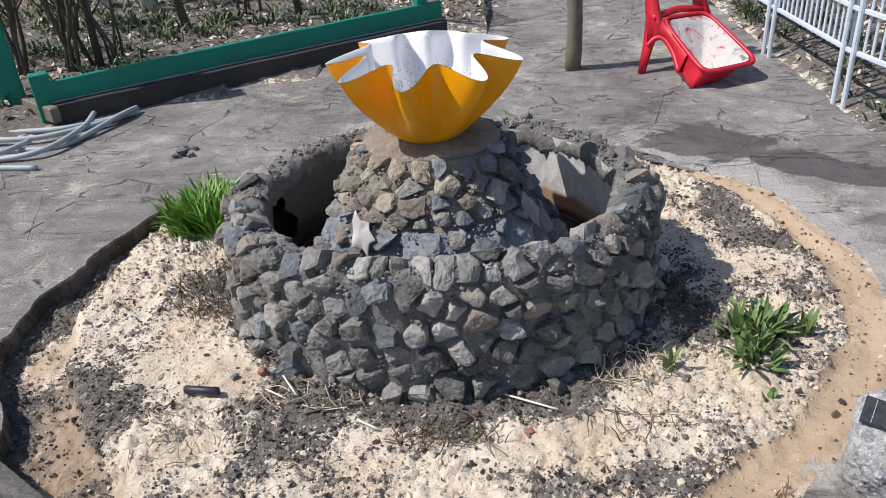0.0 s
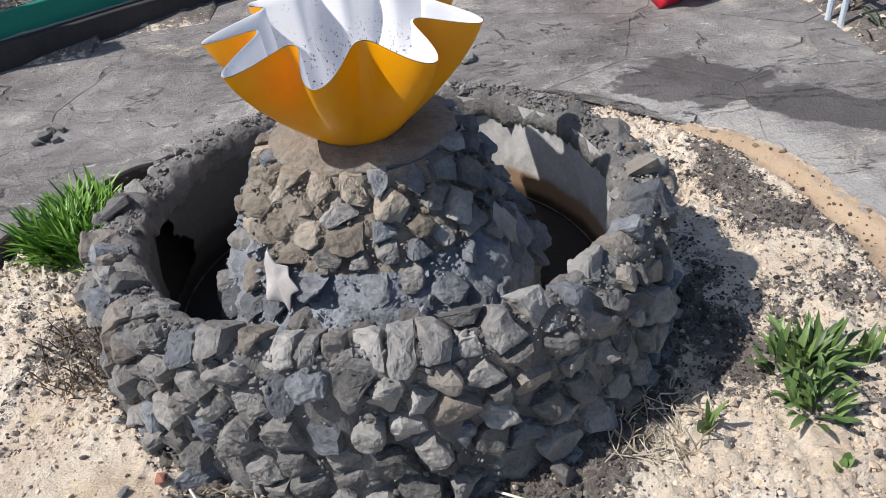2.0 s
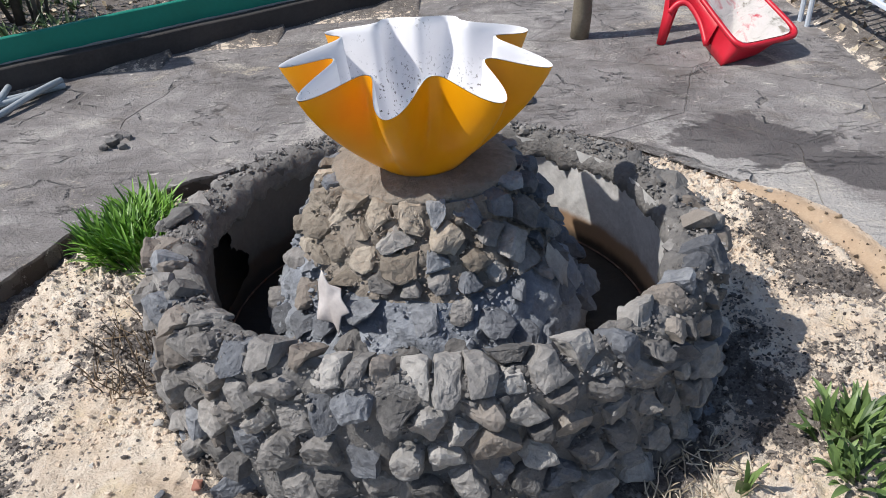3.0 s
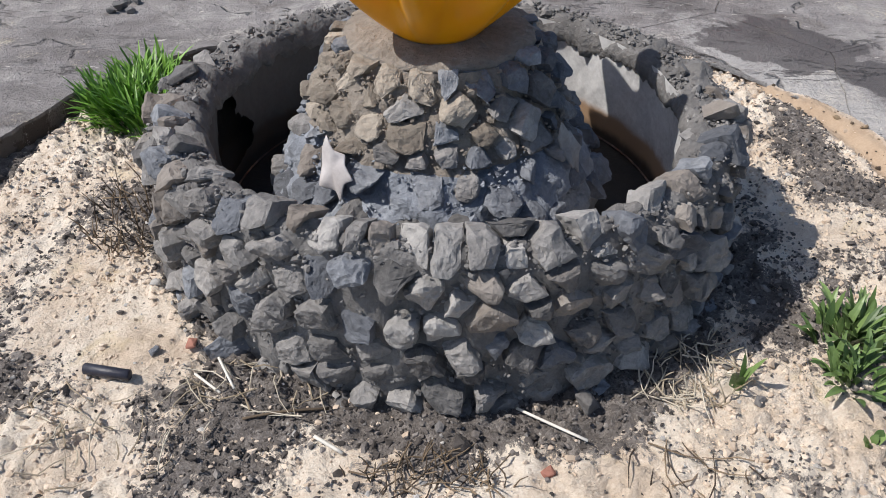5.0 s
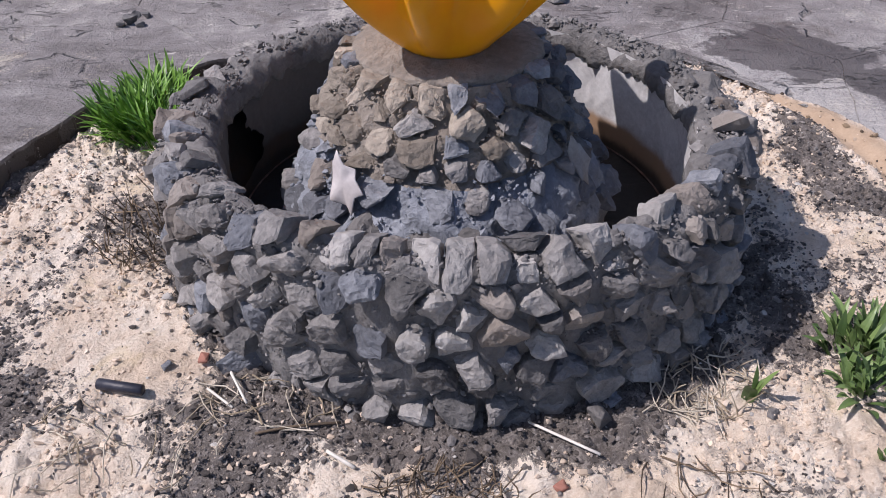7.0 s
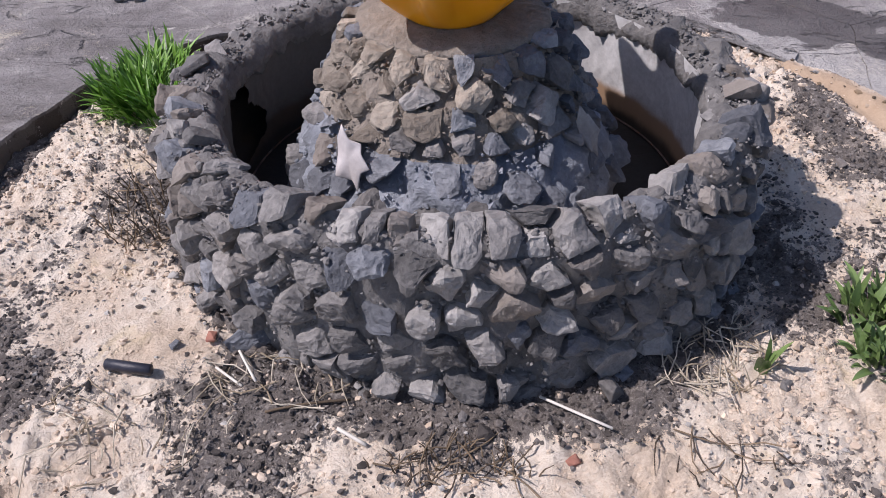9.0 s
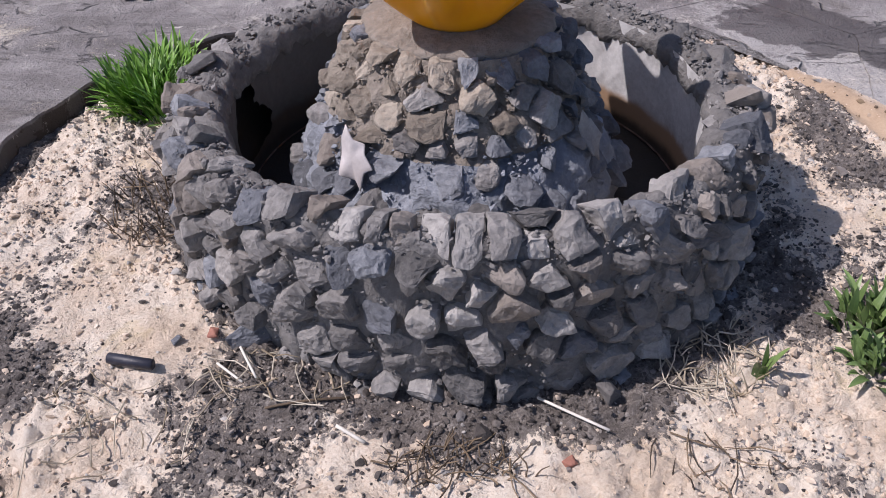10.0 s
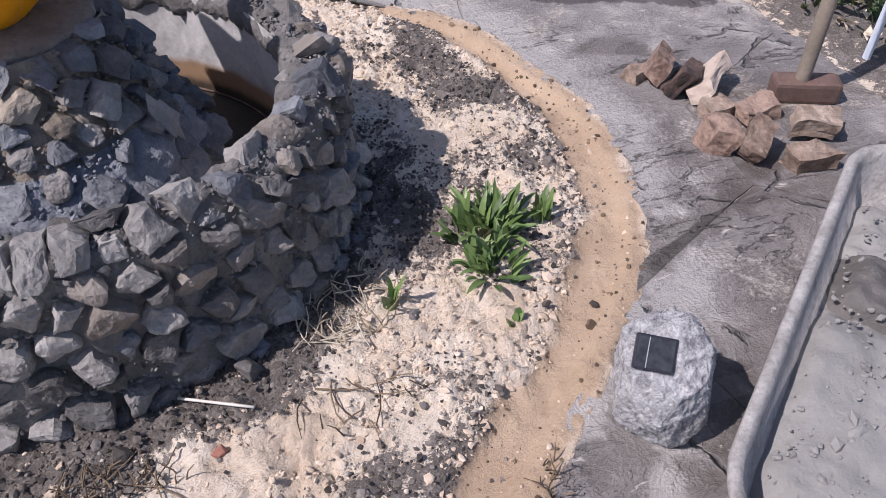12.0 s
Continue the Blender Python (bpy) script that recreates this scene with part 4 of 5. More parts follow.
        loops = [[bm.verts.new(c + sx * x * big + sy * y * big * tall + n * (d + 0.009 * math.sin(y * 55 + x * 70))) for x, y in star] for d in (0.0, 0.005)]
        tops = [bm.verts.new(c + sx * -0.006 * big + n * 0.007), bm.verts.new(c + sx * -0.006 * big - n * 0.004)]
        for k in range(len(star)):
            q = (k + 1) % len(star)
            bm.faces.new((loops[0][k], loops[0][q], loops[1][q], loops[1][k]))
            bm.faces.new((loops[1][k], loops[1][q], tops[0]))
            bm.faces.new((loops[0][q], loops[0][k], tops[1]))
        bmesh.ops.recalc_face_normals(bm, faces=bm.faces)
        bmesh.ops.subdivide_edges(bm, edges=list(bm.edges), cuts=2, use_grid_fill=True)
        bmesh.ops.smooth_vert(bm, verts=bm.verts, factor=0.4, use_axis_x=True, use_axis_y=True, use_axis_z=True)
        part("fragment", bm, mat, ped, lab, True)


pedestal()


def bowl():
    cx, cy, z0 = -0.073, 2.40, 0.535
    tips = (-180, -141, -100, -54, -14, 30, 72, 106, 139, 180)
    ob = thing("fluted_bowl", (cx, cy, z0), "wavy fluted bowl, glossy yellow outside and speckled white inside", "bowl")
    N = 288

    def wave(deg):
        for a, b in zip(tips, tips[1:]):
            if a <= deg <= b:
                return 0.5 + 0.5 * math.cos(2 * math.pi * (deg - a) / (b - a))
        return 1.0

    def point(k, s, inset):
        deg = -180 + 360 * k / N
        w = wave(deg)
        sharp = w ** 1.35
        grow = smooth(s, 0.0, 1.0) * 0.35 + s * 0.65
        r = 0.165 + s * 0.020 + sharp * (0.122 - 0.045 * smooth(math.sin(radians(deg)), 0.4, 0.85)) * grow ** 0.95 - inset
        r -= 0.055 * (1 - s) ** 3
        a = radians(deg)
        z = z0 + s * (0.264 - (0.034 - 0.012 * smooth(math.sin(a), 0.3, 0.7)) * sharp) - 0.006 * (1 - s)
        return Vector((cx + r * math.cos(a), cy + r * math.sin(a), z + (inset if s < 0.02 else 0)))

    S = [0, 0.03, 0.08, 0.15, 0.25, 0.36, 0.48, 0.6, 0.72, 0.84, 0.93, 1.0]
    for nm, inset, mat, lab in (("outer_shell", 0.0, YELLOW, "glossy yellow outside"), ("lining", 0.0055, WHITE, "white inside with grey specks")):
        bm = bmesh.new()
        rows = [[bm.verts.new(point(k, s, inset)) for s in S] for k in range(N)]
        if inset:
            for k in range(N):
                rows[k].append(bm.verts.new(point(k, 1.0, 0.0) + Vector((0, 0, 0.0015))))
        for k in range(N):
            r1, r2 = rows[k], rows[(k + 1) % N]
            for i in range(len(r1) - 1):
                bm.faces.new((r1[i], r2[i], r2[i + 1], r1[i + 1]))
        bm.faces.new([r[0] for r in rows])
        bmesh.ops.recalc_face_normals(bm, faces=bm.faces)
        if inset:
            bmesh.ops.reverse_faces(bm, faces=bm.faces)
        part(nm, bm, mat, ob, lab, True)


bowl()


# ---- setting round the bed ----
def green_border():
    a, b = Vector((-2.2, 4.09, 0)), Vector((-0.07, 5.38, 0))
    d = b - a
    m = Matrix.Translation((a + b) / 2) @ Matrix.Rotation(math.atan2(d.y, d.x), 4, "Z")
    ob = thing("garden_border", (a + b) / 2, "low garden border, dark tarred kerb with a green plank", "border")

    def board(nm, y, z0, z1, thick, mat, lab, seed):
        bm = bmesh.new()
        box(bm, (d.length, thick, z1 - z0), Matrix.Translation((0, y, (z0 + z1) / 2)), 0.004, 1)
        bmesh.ops.subdivide_edges(bm, edges=[e for e in bm.edges if e.calc_length() > 1], cuts=60)
        for v in bm.verts:
            v.co.z += 0.006 * fract(v.co.x * 2, v.co.z, seed) * (v.co.z > z0 + 0.01)
            v.co.y += 0.006 * fract(v.co.x * 1.5, v.co.z * 2, seed + 5)
        bm.transform(m)
        part(nm, bm, mat, ob, lab)
    board("kerb_board", 0.05, -0.06, 0.115, 0.09, TAR_BOARD, "dark tarred kerb board", 1.0)
    board("plank", 0.085, 0.118, 0.235, 0.03, GREEN_PAINT, "green painted plank", 3.0)
    bm = bmesh.new()
    tube(bm, [(-d.length / 2 + d.length * i / 70, 0.068 + 0.004 * fract(i * 0.9, 1.0, 2.0), 0.118 + 0.003 * fract(i * 0.7, 3.0)) for i in range(71)], [0.006 + 0.005 * abs(fract(i * 0.8, 7.0, 1.0)) for i in range(71)], 6)
    bm.transform(m)
    part("mortar_bead", bm, CEMENT_DRY, ob, "pale mortar bead along the kerb")
    for x, h, r in ((-d.length / 2 - 0.03, 0.30, 0.05), (d.length / 2 - 0.14, 0.42, 0.038)):
        bm = bmesh.new()
        box(bm, (r * 2, r * 1.6, h), Matrix.Translation((x, 0.11, h / 2 - 0.02)), 0.01, 2)
        bm.transform(m)
        part("stub_post", bm, GREEN_PAINT, ob)
    bm = bmesh.new()
    box(bm, (0.05, 0.5, 0.09), Matrix.Translation((-d.length / 2 - 0.09, 0.22, 0.07)) @ Matrix.Rotation(0.35, 4, "Z"), 0.008, 1)
    bm.transform(m)
    part("return_board", bm, POST_WOOD, ob, "weathered grey return board")
    post = thing("gate_post", (-2.56, 4.34, 0), "tall square green painted post", "post")
    bm = bmesh.new()
    box(bm, (0.13, 0.13, 1.7), Matrix.Translation((-2.56, 4.34, 0.8)) @ Matrix.Rotation(0.5, 4, "Z"), 0.012, 2)
    part("shaft", bm, GREEN_PAINT, post)


green_border()


def wooden_post():
    bm = bmesh.new()
    tube(bm, [(0.66 + 0.012 * math.sin(i * 0.9), 4.55 + 0.008 * math.cos(i * 1.3), -0.05 + 0.17 * i) for i in range(11)], [0.046 - 0.0008 * i + 0.002 * math.sin(i * 2.1) for i in range(11)], 14)
    ob = link_mesh("post", bm, POST_WOOD, True)
    tagged(ob, "weathered round wooden post standing in the paving", "post")


wooden_post()


def pale_fence():
    line = [Vector(p) for p in ((1.74, 6.0, 0), (1.80, 4.6, 0), (1.86, 3.75, 0), (2.06, 2.95, 0), (2.3, 2.2, 0))]
    for a, b in zip(line, line[1:]):
        d = b - a
        ob = thing("metal_fence", a, "low pale blue painted metal fence panel", "fence", "pale fence panels")
        m = Matrix.Translation(a) @ Matrix.Rotation(math.atan2(d.y, d.x), 4, "Z")
        for nm, z in (("lower_rail", 0.275), ("upper_rail", 0.47), ("top_rail", 0.72)):
            bm = bmesh.new()
            box(bm, (d.length, 0.018, 0.022), Matrix.Translation((d.length / 2, 0, z)), 0.003, 1)
            bm.transform(m)
            part(nm, bm, PALE_BLUE, ob)
        n = int(d.length / 0.052)
        for i in range(n):
            bm = bmesh.new()
            x = d.length * (i + 0.5) / n
            tube(bm, [(x, 0.016, 0.25), (x, 0.016, 0.76)], 0.0075, 6)
            bm.transform(m)
            part("slat", bm, PALE_BLUE, ob)
        for x in (0.05, d.length - 0.03):
            bm = bmesh.new()
            tube(bm, [(x, -0.014, -0.05), (x, -0.014, 0.78)], 0.013, 8)
            bm.transform(m)
            part("foot_post", bm, PALE_BLUE, ob)


pale_fence()


def wheelbarrow():
    ob = thing("wheelbarrow_tray", (1.3, 4.25, 0), "red plastic wheelbarrow tray with a splayed leg frame, caked with cement", "wheelbarrow")
    # rim corners: back pair high, front pair low
    bl, br, fl, fr = Vector((1.14, 4.47, 0.285)), Vector((1.41, 4.55, 0.285)), Vector((1.285, 4.06, 0.095)), Vector((1.60, 4.18, 0.10))
    bottom = [Vector((1.19, 4.33, 0.02)), Vector((1.37, 4.42, 0.05)), Vector((1.205, 4.05, 0.0)), Vector((1.45, 4.16, 0.01))]

    def patch(bm, offset, inset):
        n = 26
        rows = []
        for j in range(n + 1):
            v = j / n
            row = []
            for i in range(n + 1):
                u = i / n
                top = (bl * (1 - u) + br * u) * (1 - v) + (fl * (1 - u) + fr * u) * v
                bot = (bottom[0] * (1 - u) + bottom[1] * u) * (1 - v) + (bottom[2] * (1 - u) + bottom[3] * u) * v
                k = min(1.0, 8.0 * min(u, 1 - u)) * min(1.0, 7.0 * min(v, 1 - v))
                k = smooth(k, 0, 1)
                # rounded corners
                cu, cv = (u - 0.5) * 2, (v - 0.5) * 2
                pull = 0.05 * (abs(cu) ** 6) * (abs(cv) ** 6)
                if inset:
                    uu, vv = 0.5 + (u - 0.5) * (1 - inset), 0.5 + (v - 0.5) * (1 - inset)
                    top = (bl * (1 - uu) + br * uu) * (1 - vv) + (fl * (1 - uu) + fr * uu) * vv
                    bot = (bottom[0] * (1 - uu) + bottom[1] * uu) * (1 - vv) + (bottom[2] * (1 - uu) + bottom[3] * uu) * vv
                p = top * (1 - k) + bot * k
                mid = (bl + br + fl + fr) / 4
                row.append(bm.verts.new(p + (mid - p) * pull * 2.2 + Vector((0, 0, offset * k))))
            rows.append(row)
        for j in range(n):
            for i in range(n):
                bm.faces.new((rows[j][i], rows[j][i + 1], rows[j + 1][i + 1], rows[j + 1][i]))
        loop = rows[0][:] + [r[-1] for r in rows[1:]] + rows[-1][-2::-1] + [r[0] for r in rows[-2:0:-1]]
        return [v.co.copy() for v in loop]
    bm = bmesh.new()
    edge = patch(bm, -0.006, 0)
    part("tray", bm, RED, ob, "red plastic tray", True)
    bm = bmesh.new()
    patch(bm, 0.012, 0.09)
    part("cement_lining", bm, SMEAR, ob, "dried cement smeared inside the tray", True)
    bm = bmesh.new()
    tube(bm, [*edge, edge[0]], 0.013, 8, False)
    part("rim", bm, RED, ob, "rolled red rim", True)
    # leg frames on the far end
    for foot, knee, head in ((Vector((1.03, 4.40, 0.0)), Vector((1.10, 4.47, 0.27)), Vector((1.06, 4.58, 0.60))), (Vector((1.42, 4.74, 0.0)), Vector((1.40, 4.60, 0.27)), Vector((1.32, 4.72, 0.60)))):
        bm = bmesh.new()
        d = Vector((0.6, -0.8, 0)) * 0.034
        prof = [(foot, 0.5), (foot * 0.5 + knee * 0.5, 0.8), (knee, 1.5), (knee * 0.5 + head * 0.5, 0.95), (head, 0.8)]
        rings = []
        for p, w in prof:
            s = Vector((0.94, 0.35, 0)) * 0.014
            rings.append([bm.verts.new(p + a * d * w + b * s) for a, b in ((-1, -1), (1, -1), (1, 1), (-1, 1))])
        for r1, r2 in zip(rings, rings[1:]):
            for k in range(4):
                bm.faces.new((r1[k], r1[(k + 1) % 4], r2[(k + 1) % 4], r2[k]))
        bm.faces.new(rings[0][::-1])
        bm.faces.new(rings[-1])
        bmesh.ops.recalc_face_normals(bm, faces=bm.faces)
        bmesh.ops.bevel(bm, geom=list(bm.edges), offset=0.005, segments=2, affect="EDGES")
        part("leg", bm, RED, ob, "", True)
    bm = bmesh.new()
    tube(bm, curve([(1.09, 4.46, 0.29), (1.24, 4.53, 0.315), (1.40, 4.60, 0.29)], 8), 0.02, 8)
    part("cross_bar", bm, RED, ob, "", True)
    bm = bmesh.new()
    tube(bm, curve([(1.06, 4.42, 0.15), (1.10, 4.42, 0.19), (1.145, 4.40, 0.19), (1.185, 4.33, 0.13), (1.20, 4.24, 0.05)], 6), 0.016, 8)
    part("leg_arch", bm, RED, ob, "", True)
    bm = bmesh.new()
    arch = curve([(1.06, 4.42, 0.15), (1.10, 4.42, 0.19), (1.145, 4.40, 0.19), (1.185, 4.33, 0.13), (1.20, 4.24, 0.05)], 6)
    edge2 = curve([(1.07, 4.47, 0.31), (1.13, 4.45, 0.29), (1.17, 4.37, 0.245), (1.20, 4.30, 0.205), (1.235, 4.21, 0.165)], 6)
    off = Vector((0.006, 0.006, 0))
    cols = [[bm.verts.new(p + o) for p in line] for o, line in ((-off, arch), (-off, edge2), (off, edge2), (off, arch))]
    for c1, c2 in zip(cols, cols[1:] + cols[:1]):
        for k in range(len(arch) - 1):
            bm.faces.new((c1[k], c1[k + 1], c2[k + 1], c2[k]))
    bmesh.ops.recalc_face_normals(bm, faces=bm.faces)
    part("leg_web", bm, RED, ob, "", True)


wheelbarrow()


def hoses():
    z = 0.012
    runs = (((-2.9, 3.85, z), (-2.45, 4.0, z), (-2.1, 3.98, z + 0.02), (-1.80, 4.22, z)),
            ((-2.9, 3.72, z), (-2.35, 3.74, z), (-2.05, 3.78, z), (-1.86, 4.10, z + 0.03), (-1.82, 4.24, z + 0.02)),
            ((-3.0, 3.60, z), (-2.4, 3.62, z), (-2.10, 3.66, z + 0.025), (-2.0, 3.92, z + 0.035), (-2.03, 4.16, z + 0.03)),
            ((-3.0, 3.95, z), (-2.5, 3.86, z + 0.02), (-2.2, 3.86, z + 0.02), (-1.95, 4.02, z + 0.02), (-1.83, 4.20, z + 0.02)),
            ((-2.8, 3.46, z), (-2.4, 3.53, z), (-2.06, 3.50, z)),
            ((-2.95, 4.25, z), (-2.6, 4.15, z), (-2.38, 4.20, z + 0.02)),
            ((-2.7, 3.70, z + 0.03), (-2.35, 3.65, z + 0.025), (-2.22, 3.79, z + 0.03)))
    for pts in runs:
        bm = bmesh.new()
        line = curve(pts, 10)
        tube(bm, line, 0.0145, 10)
        ob = link_mesh("garden_hose", bm, HOSE, True)
        tagged(ob, "length of pale grey plastic hose lying on the paving", "hose", "hoses by the border")


hoses()


def rock_light():
    rng = random.Random(3)
    ob = thing("solar_rock_light", (0.972, 1.352, 0), "pale grey artificial rock light with a small solar panel", "garden light")
    bm = bmesh.new()
    bmesh.ops.create_icosphere(bm, subdivisions=6, radius=1.0)
    planes = [(Vector((rng.gauss(0, 1), rng.gauss(0, 1), rng.gauss(0, 0.7))).normalized(), rng.uniform(0.72, 0.9)) for _ in range(16)]
    slope = Vector((-0.18, -0.50, 0.84)).normalized()
    planes.append((slope, 0.72))
    for v in bm.verts:
        p = v.co.copy()
        for n, dd in planes:
            over = p.dot(n) - dd
            if over > 0:
                p -= n * over * 0.92
        p *= 1 + 0.04 * fract(p.x * 3, p.y * 3, p.z * 3) + 0.035 * fract(p.x * 9, p.y * 9, p.z * 9) + 0.030 * fract(p.x * 22, p.y * 22, p.z * 22, 5)
        v.co = Vector((p.x * 0.092, p.y * 0.118, p.z * 0.158 + 0.118))
    part("shell", bm, GRANITE, ob, "", True)
    n2 = Vector((slope.x / 0.092, slope.y / 0.118, slope.z / 0.158)).normalized()
    c = Vector((0.972, 1.352, 0.118)) + Vector((slope.x * 0.72 * 0.092 - 0.030, slope.y * 0.72 * 0.118 + 0.030, slope.z * 0.72 * 0.158)) + n2 * 0.003
    c.z -= (n2.x * -0.030 + n2.y * 0.030) / n2.z
    turn = Matrix.Translation(c) @ n2.to_track_quat("Z", "Y").to_matrix().to_4x4() @ Matrix.Rotation(radians(-8), 4, "Z")
    bm = bmesh.new()
    box(bm, (0.072, 0.062, 0.012), turn, 0.002, 1)
    pan = part("solar_panel", bm, NAVY, ob, "dark solar panel")
    bm = bmesh.new()
    box(bm, (0.064, 0.054, 0.004), turn @ Matrix.Translation((0, 0, 0.006)), 0.001, 1)
    part("cell", bm, SOLAR, pan)
    bm = bmesh.new()
    box(bm, (0.0015, 0.054, 0.001), turn @ Matrix.Translation((-0.014, 0, 0.0088)))
    part("contact_strip", bm, HOSE, pan, "pale contact strip")
    # the shell was shaped about the origin; set it on its place
    for v in ob.children[0].data.vertices:
        v.co += Vector((0.972, 1.352, 0))


rock_light()


def mixing_tub():
    ob = thing("mixing_tub", (1.53, 1.22, 0), "old grey mortar tub crusted with dry cement", "tub")
    m = Matrix.Translation((1.52, 1.205, 0)) @ Matrix.Rotation(radians(37), 4, "Z")

    def loop(bm, lx, ly, r, z, n=14, wob=0.0):
        vs = []
        for sx, sy, a0 in ((1, 1, 0), (-1, 1, 90), (-1, -1, 180), (1, -1, 270)):
            for k in range(n):
                a = radians(a0 + 90 * k / (n - 1))
                x, y = sx * (lx - r) + r * math.cos(a), sy * (ly - r) + r * math.sin(a)
                w = 1 + wob * fract(x * 4, y * 4, z * 5)
                vs.append(bm.verts.new(m @ Vector((x * w, y * w, z + wob * 0.3 * fract(x * 9, y * 9, 1.0)))))
        return vs
    L, W = 0.60, 0.30
    bm = bmesh.new()
    shape = ((0.06, 0.10, 0.0), (0.022, 0.13, 0.12), (0.012, 0.14, 0.135), (0.006, 0.145, 0.146), (0.010, 0.14, 0.156), (0.022, 0.13, 0.158), (0.032, 0.125, 0.150), (0.036, 0.12, 0.13), (0.068, 0.09, 0.03))
    rings = [loop(bm, L - k, W - k, r, z, wob=0.0 if z == 0 else 0.026) for k, r, z in shape]
    for r1, r2 in zip(rings, rings[1:]):
        for k in range(len(r1)):
            bm.faces.new((r1[k], r1[(k + 1) % len(r1)], r2[(k + 1) % len(r1)], r2[k]))
    bm.faces.new(rings[-1])
    bm.faces.new(rings[0][::-1])
    part("shell", bm, TUB, ob, "", True)
    for nm, mat, x0, x1, zfun, lab, sd in (("dry_cement", CEMENT_DRY, -0.50, 0.12, 0.045, "dry crumbly cement in the bottom", 2.0), ("wet_mortar", CEMENT_WET, 0.06, 0.30, 0.06, "lump of dark wet mortar", 6.0), ("slurry", CEMENT_DRY, 0.22, 0.50, 0.034, "pale cement slurry", 4.0)):
        bm = bmesh.new()
        nx, ny = 40, 36
        g = []
        for i in range(nx + 1):
            row = []
            for j in range(ny + 1):
                u, v = i / nx, j / ny * 2 - 1
                x, y = x0 + (x1 - x0) * u, v * (W - 0.052)
                endf = min(1.0, 5 * min(u, 1 - u)) * min(1.0, 3 * (1 - abs(v)) + (0.35 if nm != "wet_mortar" else 0))
                z = 0.02 + zfun * smooth(endf, 0, 1) * (1 + 0.35 * fract(x * 7, y * 7, sd)) + 0.008 * fract(x * 25, y * 25, sd)
                row.append(bm.verts.new(m @ Vector((x, y, z))))
            g.append(row)
        for i in range(nx):
            for j in range(ny):
                bm.faces.new((g[i][j], g[i + 1][j], g[i + 1][j + 1], g[i][j + 1]))
        part(nm, bm, mat, ob, lab, True)
    rng = random.Random(71)
    spots = []
    for _ in range(900):
        x, y = rng.uniform(-0.48, 0.46), rng.uniform(-0.22, 0.22)
        spots.append((m @ Vector((x, y, 0.066 + rng.uniform(-0.006, 0.006))), 0.0035 * rng.lognormvariate(0, 0.6)))
    crumb_part("cement_crumb_layer", rng, spots, CEMENT_DRY, ob, "loose crumbs of dry cement")


mixing_tub()


def sledgehammer():
    ob = thing("sledgehammer", (1.96, 2.14, 0), "rusty sledgehammer standing on its head, wooden handle up", "hammer")
    m = Matrix.Translation((1.965, 2.135, 0.034)) @ Matrix.Rotation(radians(-24), 4, "Z")
    bm = bmesh.new()
    box(bm, (0.19, 0.075, 0.066), m, 0.012, 2)
    part("head", bm, RUST, ob, "rusty steel head")
    bm = bmesh.new()
    line = curve([(1.95, 2.14, 0.03), (1.955, 2.15, 0.3), (1.98, 2.17, 0.62), (2.0, 2.19, 0.85)], 6)
    tube(bm, line, 0.021, 12)
    bm.transform(Matrix())
    part("handle", bm, HANDLE_WOOD, ob, "grey worn wooden handle", True)


sledgehammer()


def sandstones():
    rng = random.Random(21)
    spots = ((1.57, 2.40, 0.10, 0.07, 0.035, 20, 0.0, 0.1, 1), (1.625, 2.375, 0.135, 0.062, 0.085, 52, 0.45, 0.15, 0), (1.655, 2.295, 0.145, 0.055, 0.085, 40, 0.55, 0.1, 0), (1.71, 2.255, 0.165, 0.045, 0.085, 42, 0.75, 0.0, 1),
             (1.675, 2.15, 0.13, 0.075, 0.04, 15, 0.1, 0.0, 1), (1.585, 2.02, 0.105, 0.09, 0.085, -25, 0.1, 0.1, 0), (1.78, 2.10, 0.20, 0.09, 0.045, 8, -0.1, 0.1, 0), (1.665, 1.965, 0.17, 0.085, 0.08, 35, 0.3, -0.2, 1),
             (1.87, 1.98, 0.18, 0.11, 0.06, -22, 0.1, 0.1, 1), (1.77, 1.865, 0.16, 0.10, 0.065, -12, 0.15, -0.1, 1))
    for x, y, a, b, c, deg, tip, nod, pale in spots:
        k = 0.86 if y > 2.2 else 0.68
        bm = block(rng, (a * k, b * k, c * 0.95))
        turn = Euler((tip, nod, radians(deg))).to_matrix().to_4x4()
        bmesh.ops.transform(bm, matrix=turn, verts=bm.verts)
        low = min(v.co.z for v in bm.verts)
        bmesh.ops.transform(bm, matrix=Matrix.Translation((x, y, -low - 0.004)), verts=bm.verts)
        ob = link_mesh("sandstone_block", bm, SANDSTONE_PALE if pale else SANDSTONE)
        tagged(ob, "rough broken tan sandstone piece lying on the paving" if pale else "rough broken dark brown sandstone piece on the paving", "stone", "sandstone heap")


sandstones()


# ---- plants ----
def blade(bm, base, az, length, width, lean, bend, fold=0.25, n=6):
    d, side = Vector((math.cos(az), math.sin(az), 0)), Vector((-math.sin(az), math.cos(az), 0))
    p, ang = Vector(base), lean
    rows = []
    for i in range(n + 1):
        s = i / n
        w = width * (0.75 + 0.5 * s) * (1 - s ** 3) * 0.5 + 0.0004
        up = Vector((0, 0, 1)) * math.sin(ang) - d * math.cos(ang) * 0
        rows.append([bm.verts.new(p - side * w + Vector((0, 0, w * fold))), bm.verts.new(p), bm.verts.new(p + side * w + Vector((0, 0, w * fold)))])
        p = p + (d * math.sin(ang) + Vector((0, 0, 1)) * math.cos(ang)) * (length / n)
        ang += bend / n
    for r1, r2 in zip(rows, rows[1:]):
        for k in range(2):
            bm.faces.new((r1[k], r1[k + 1], r2[k + 1], r2[k]))


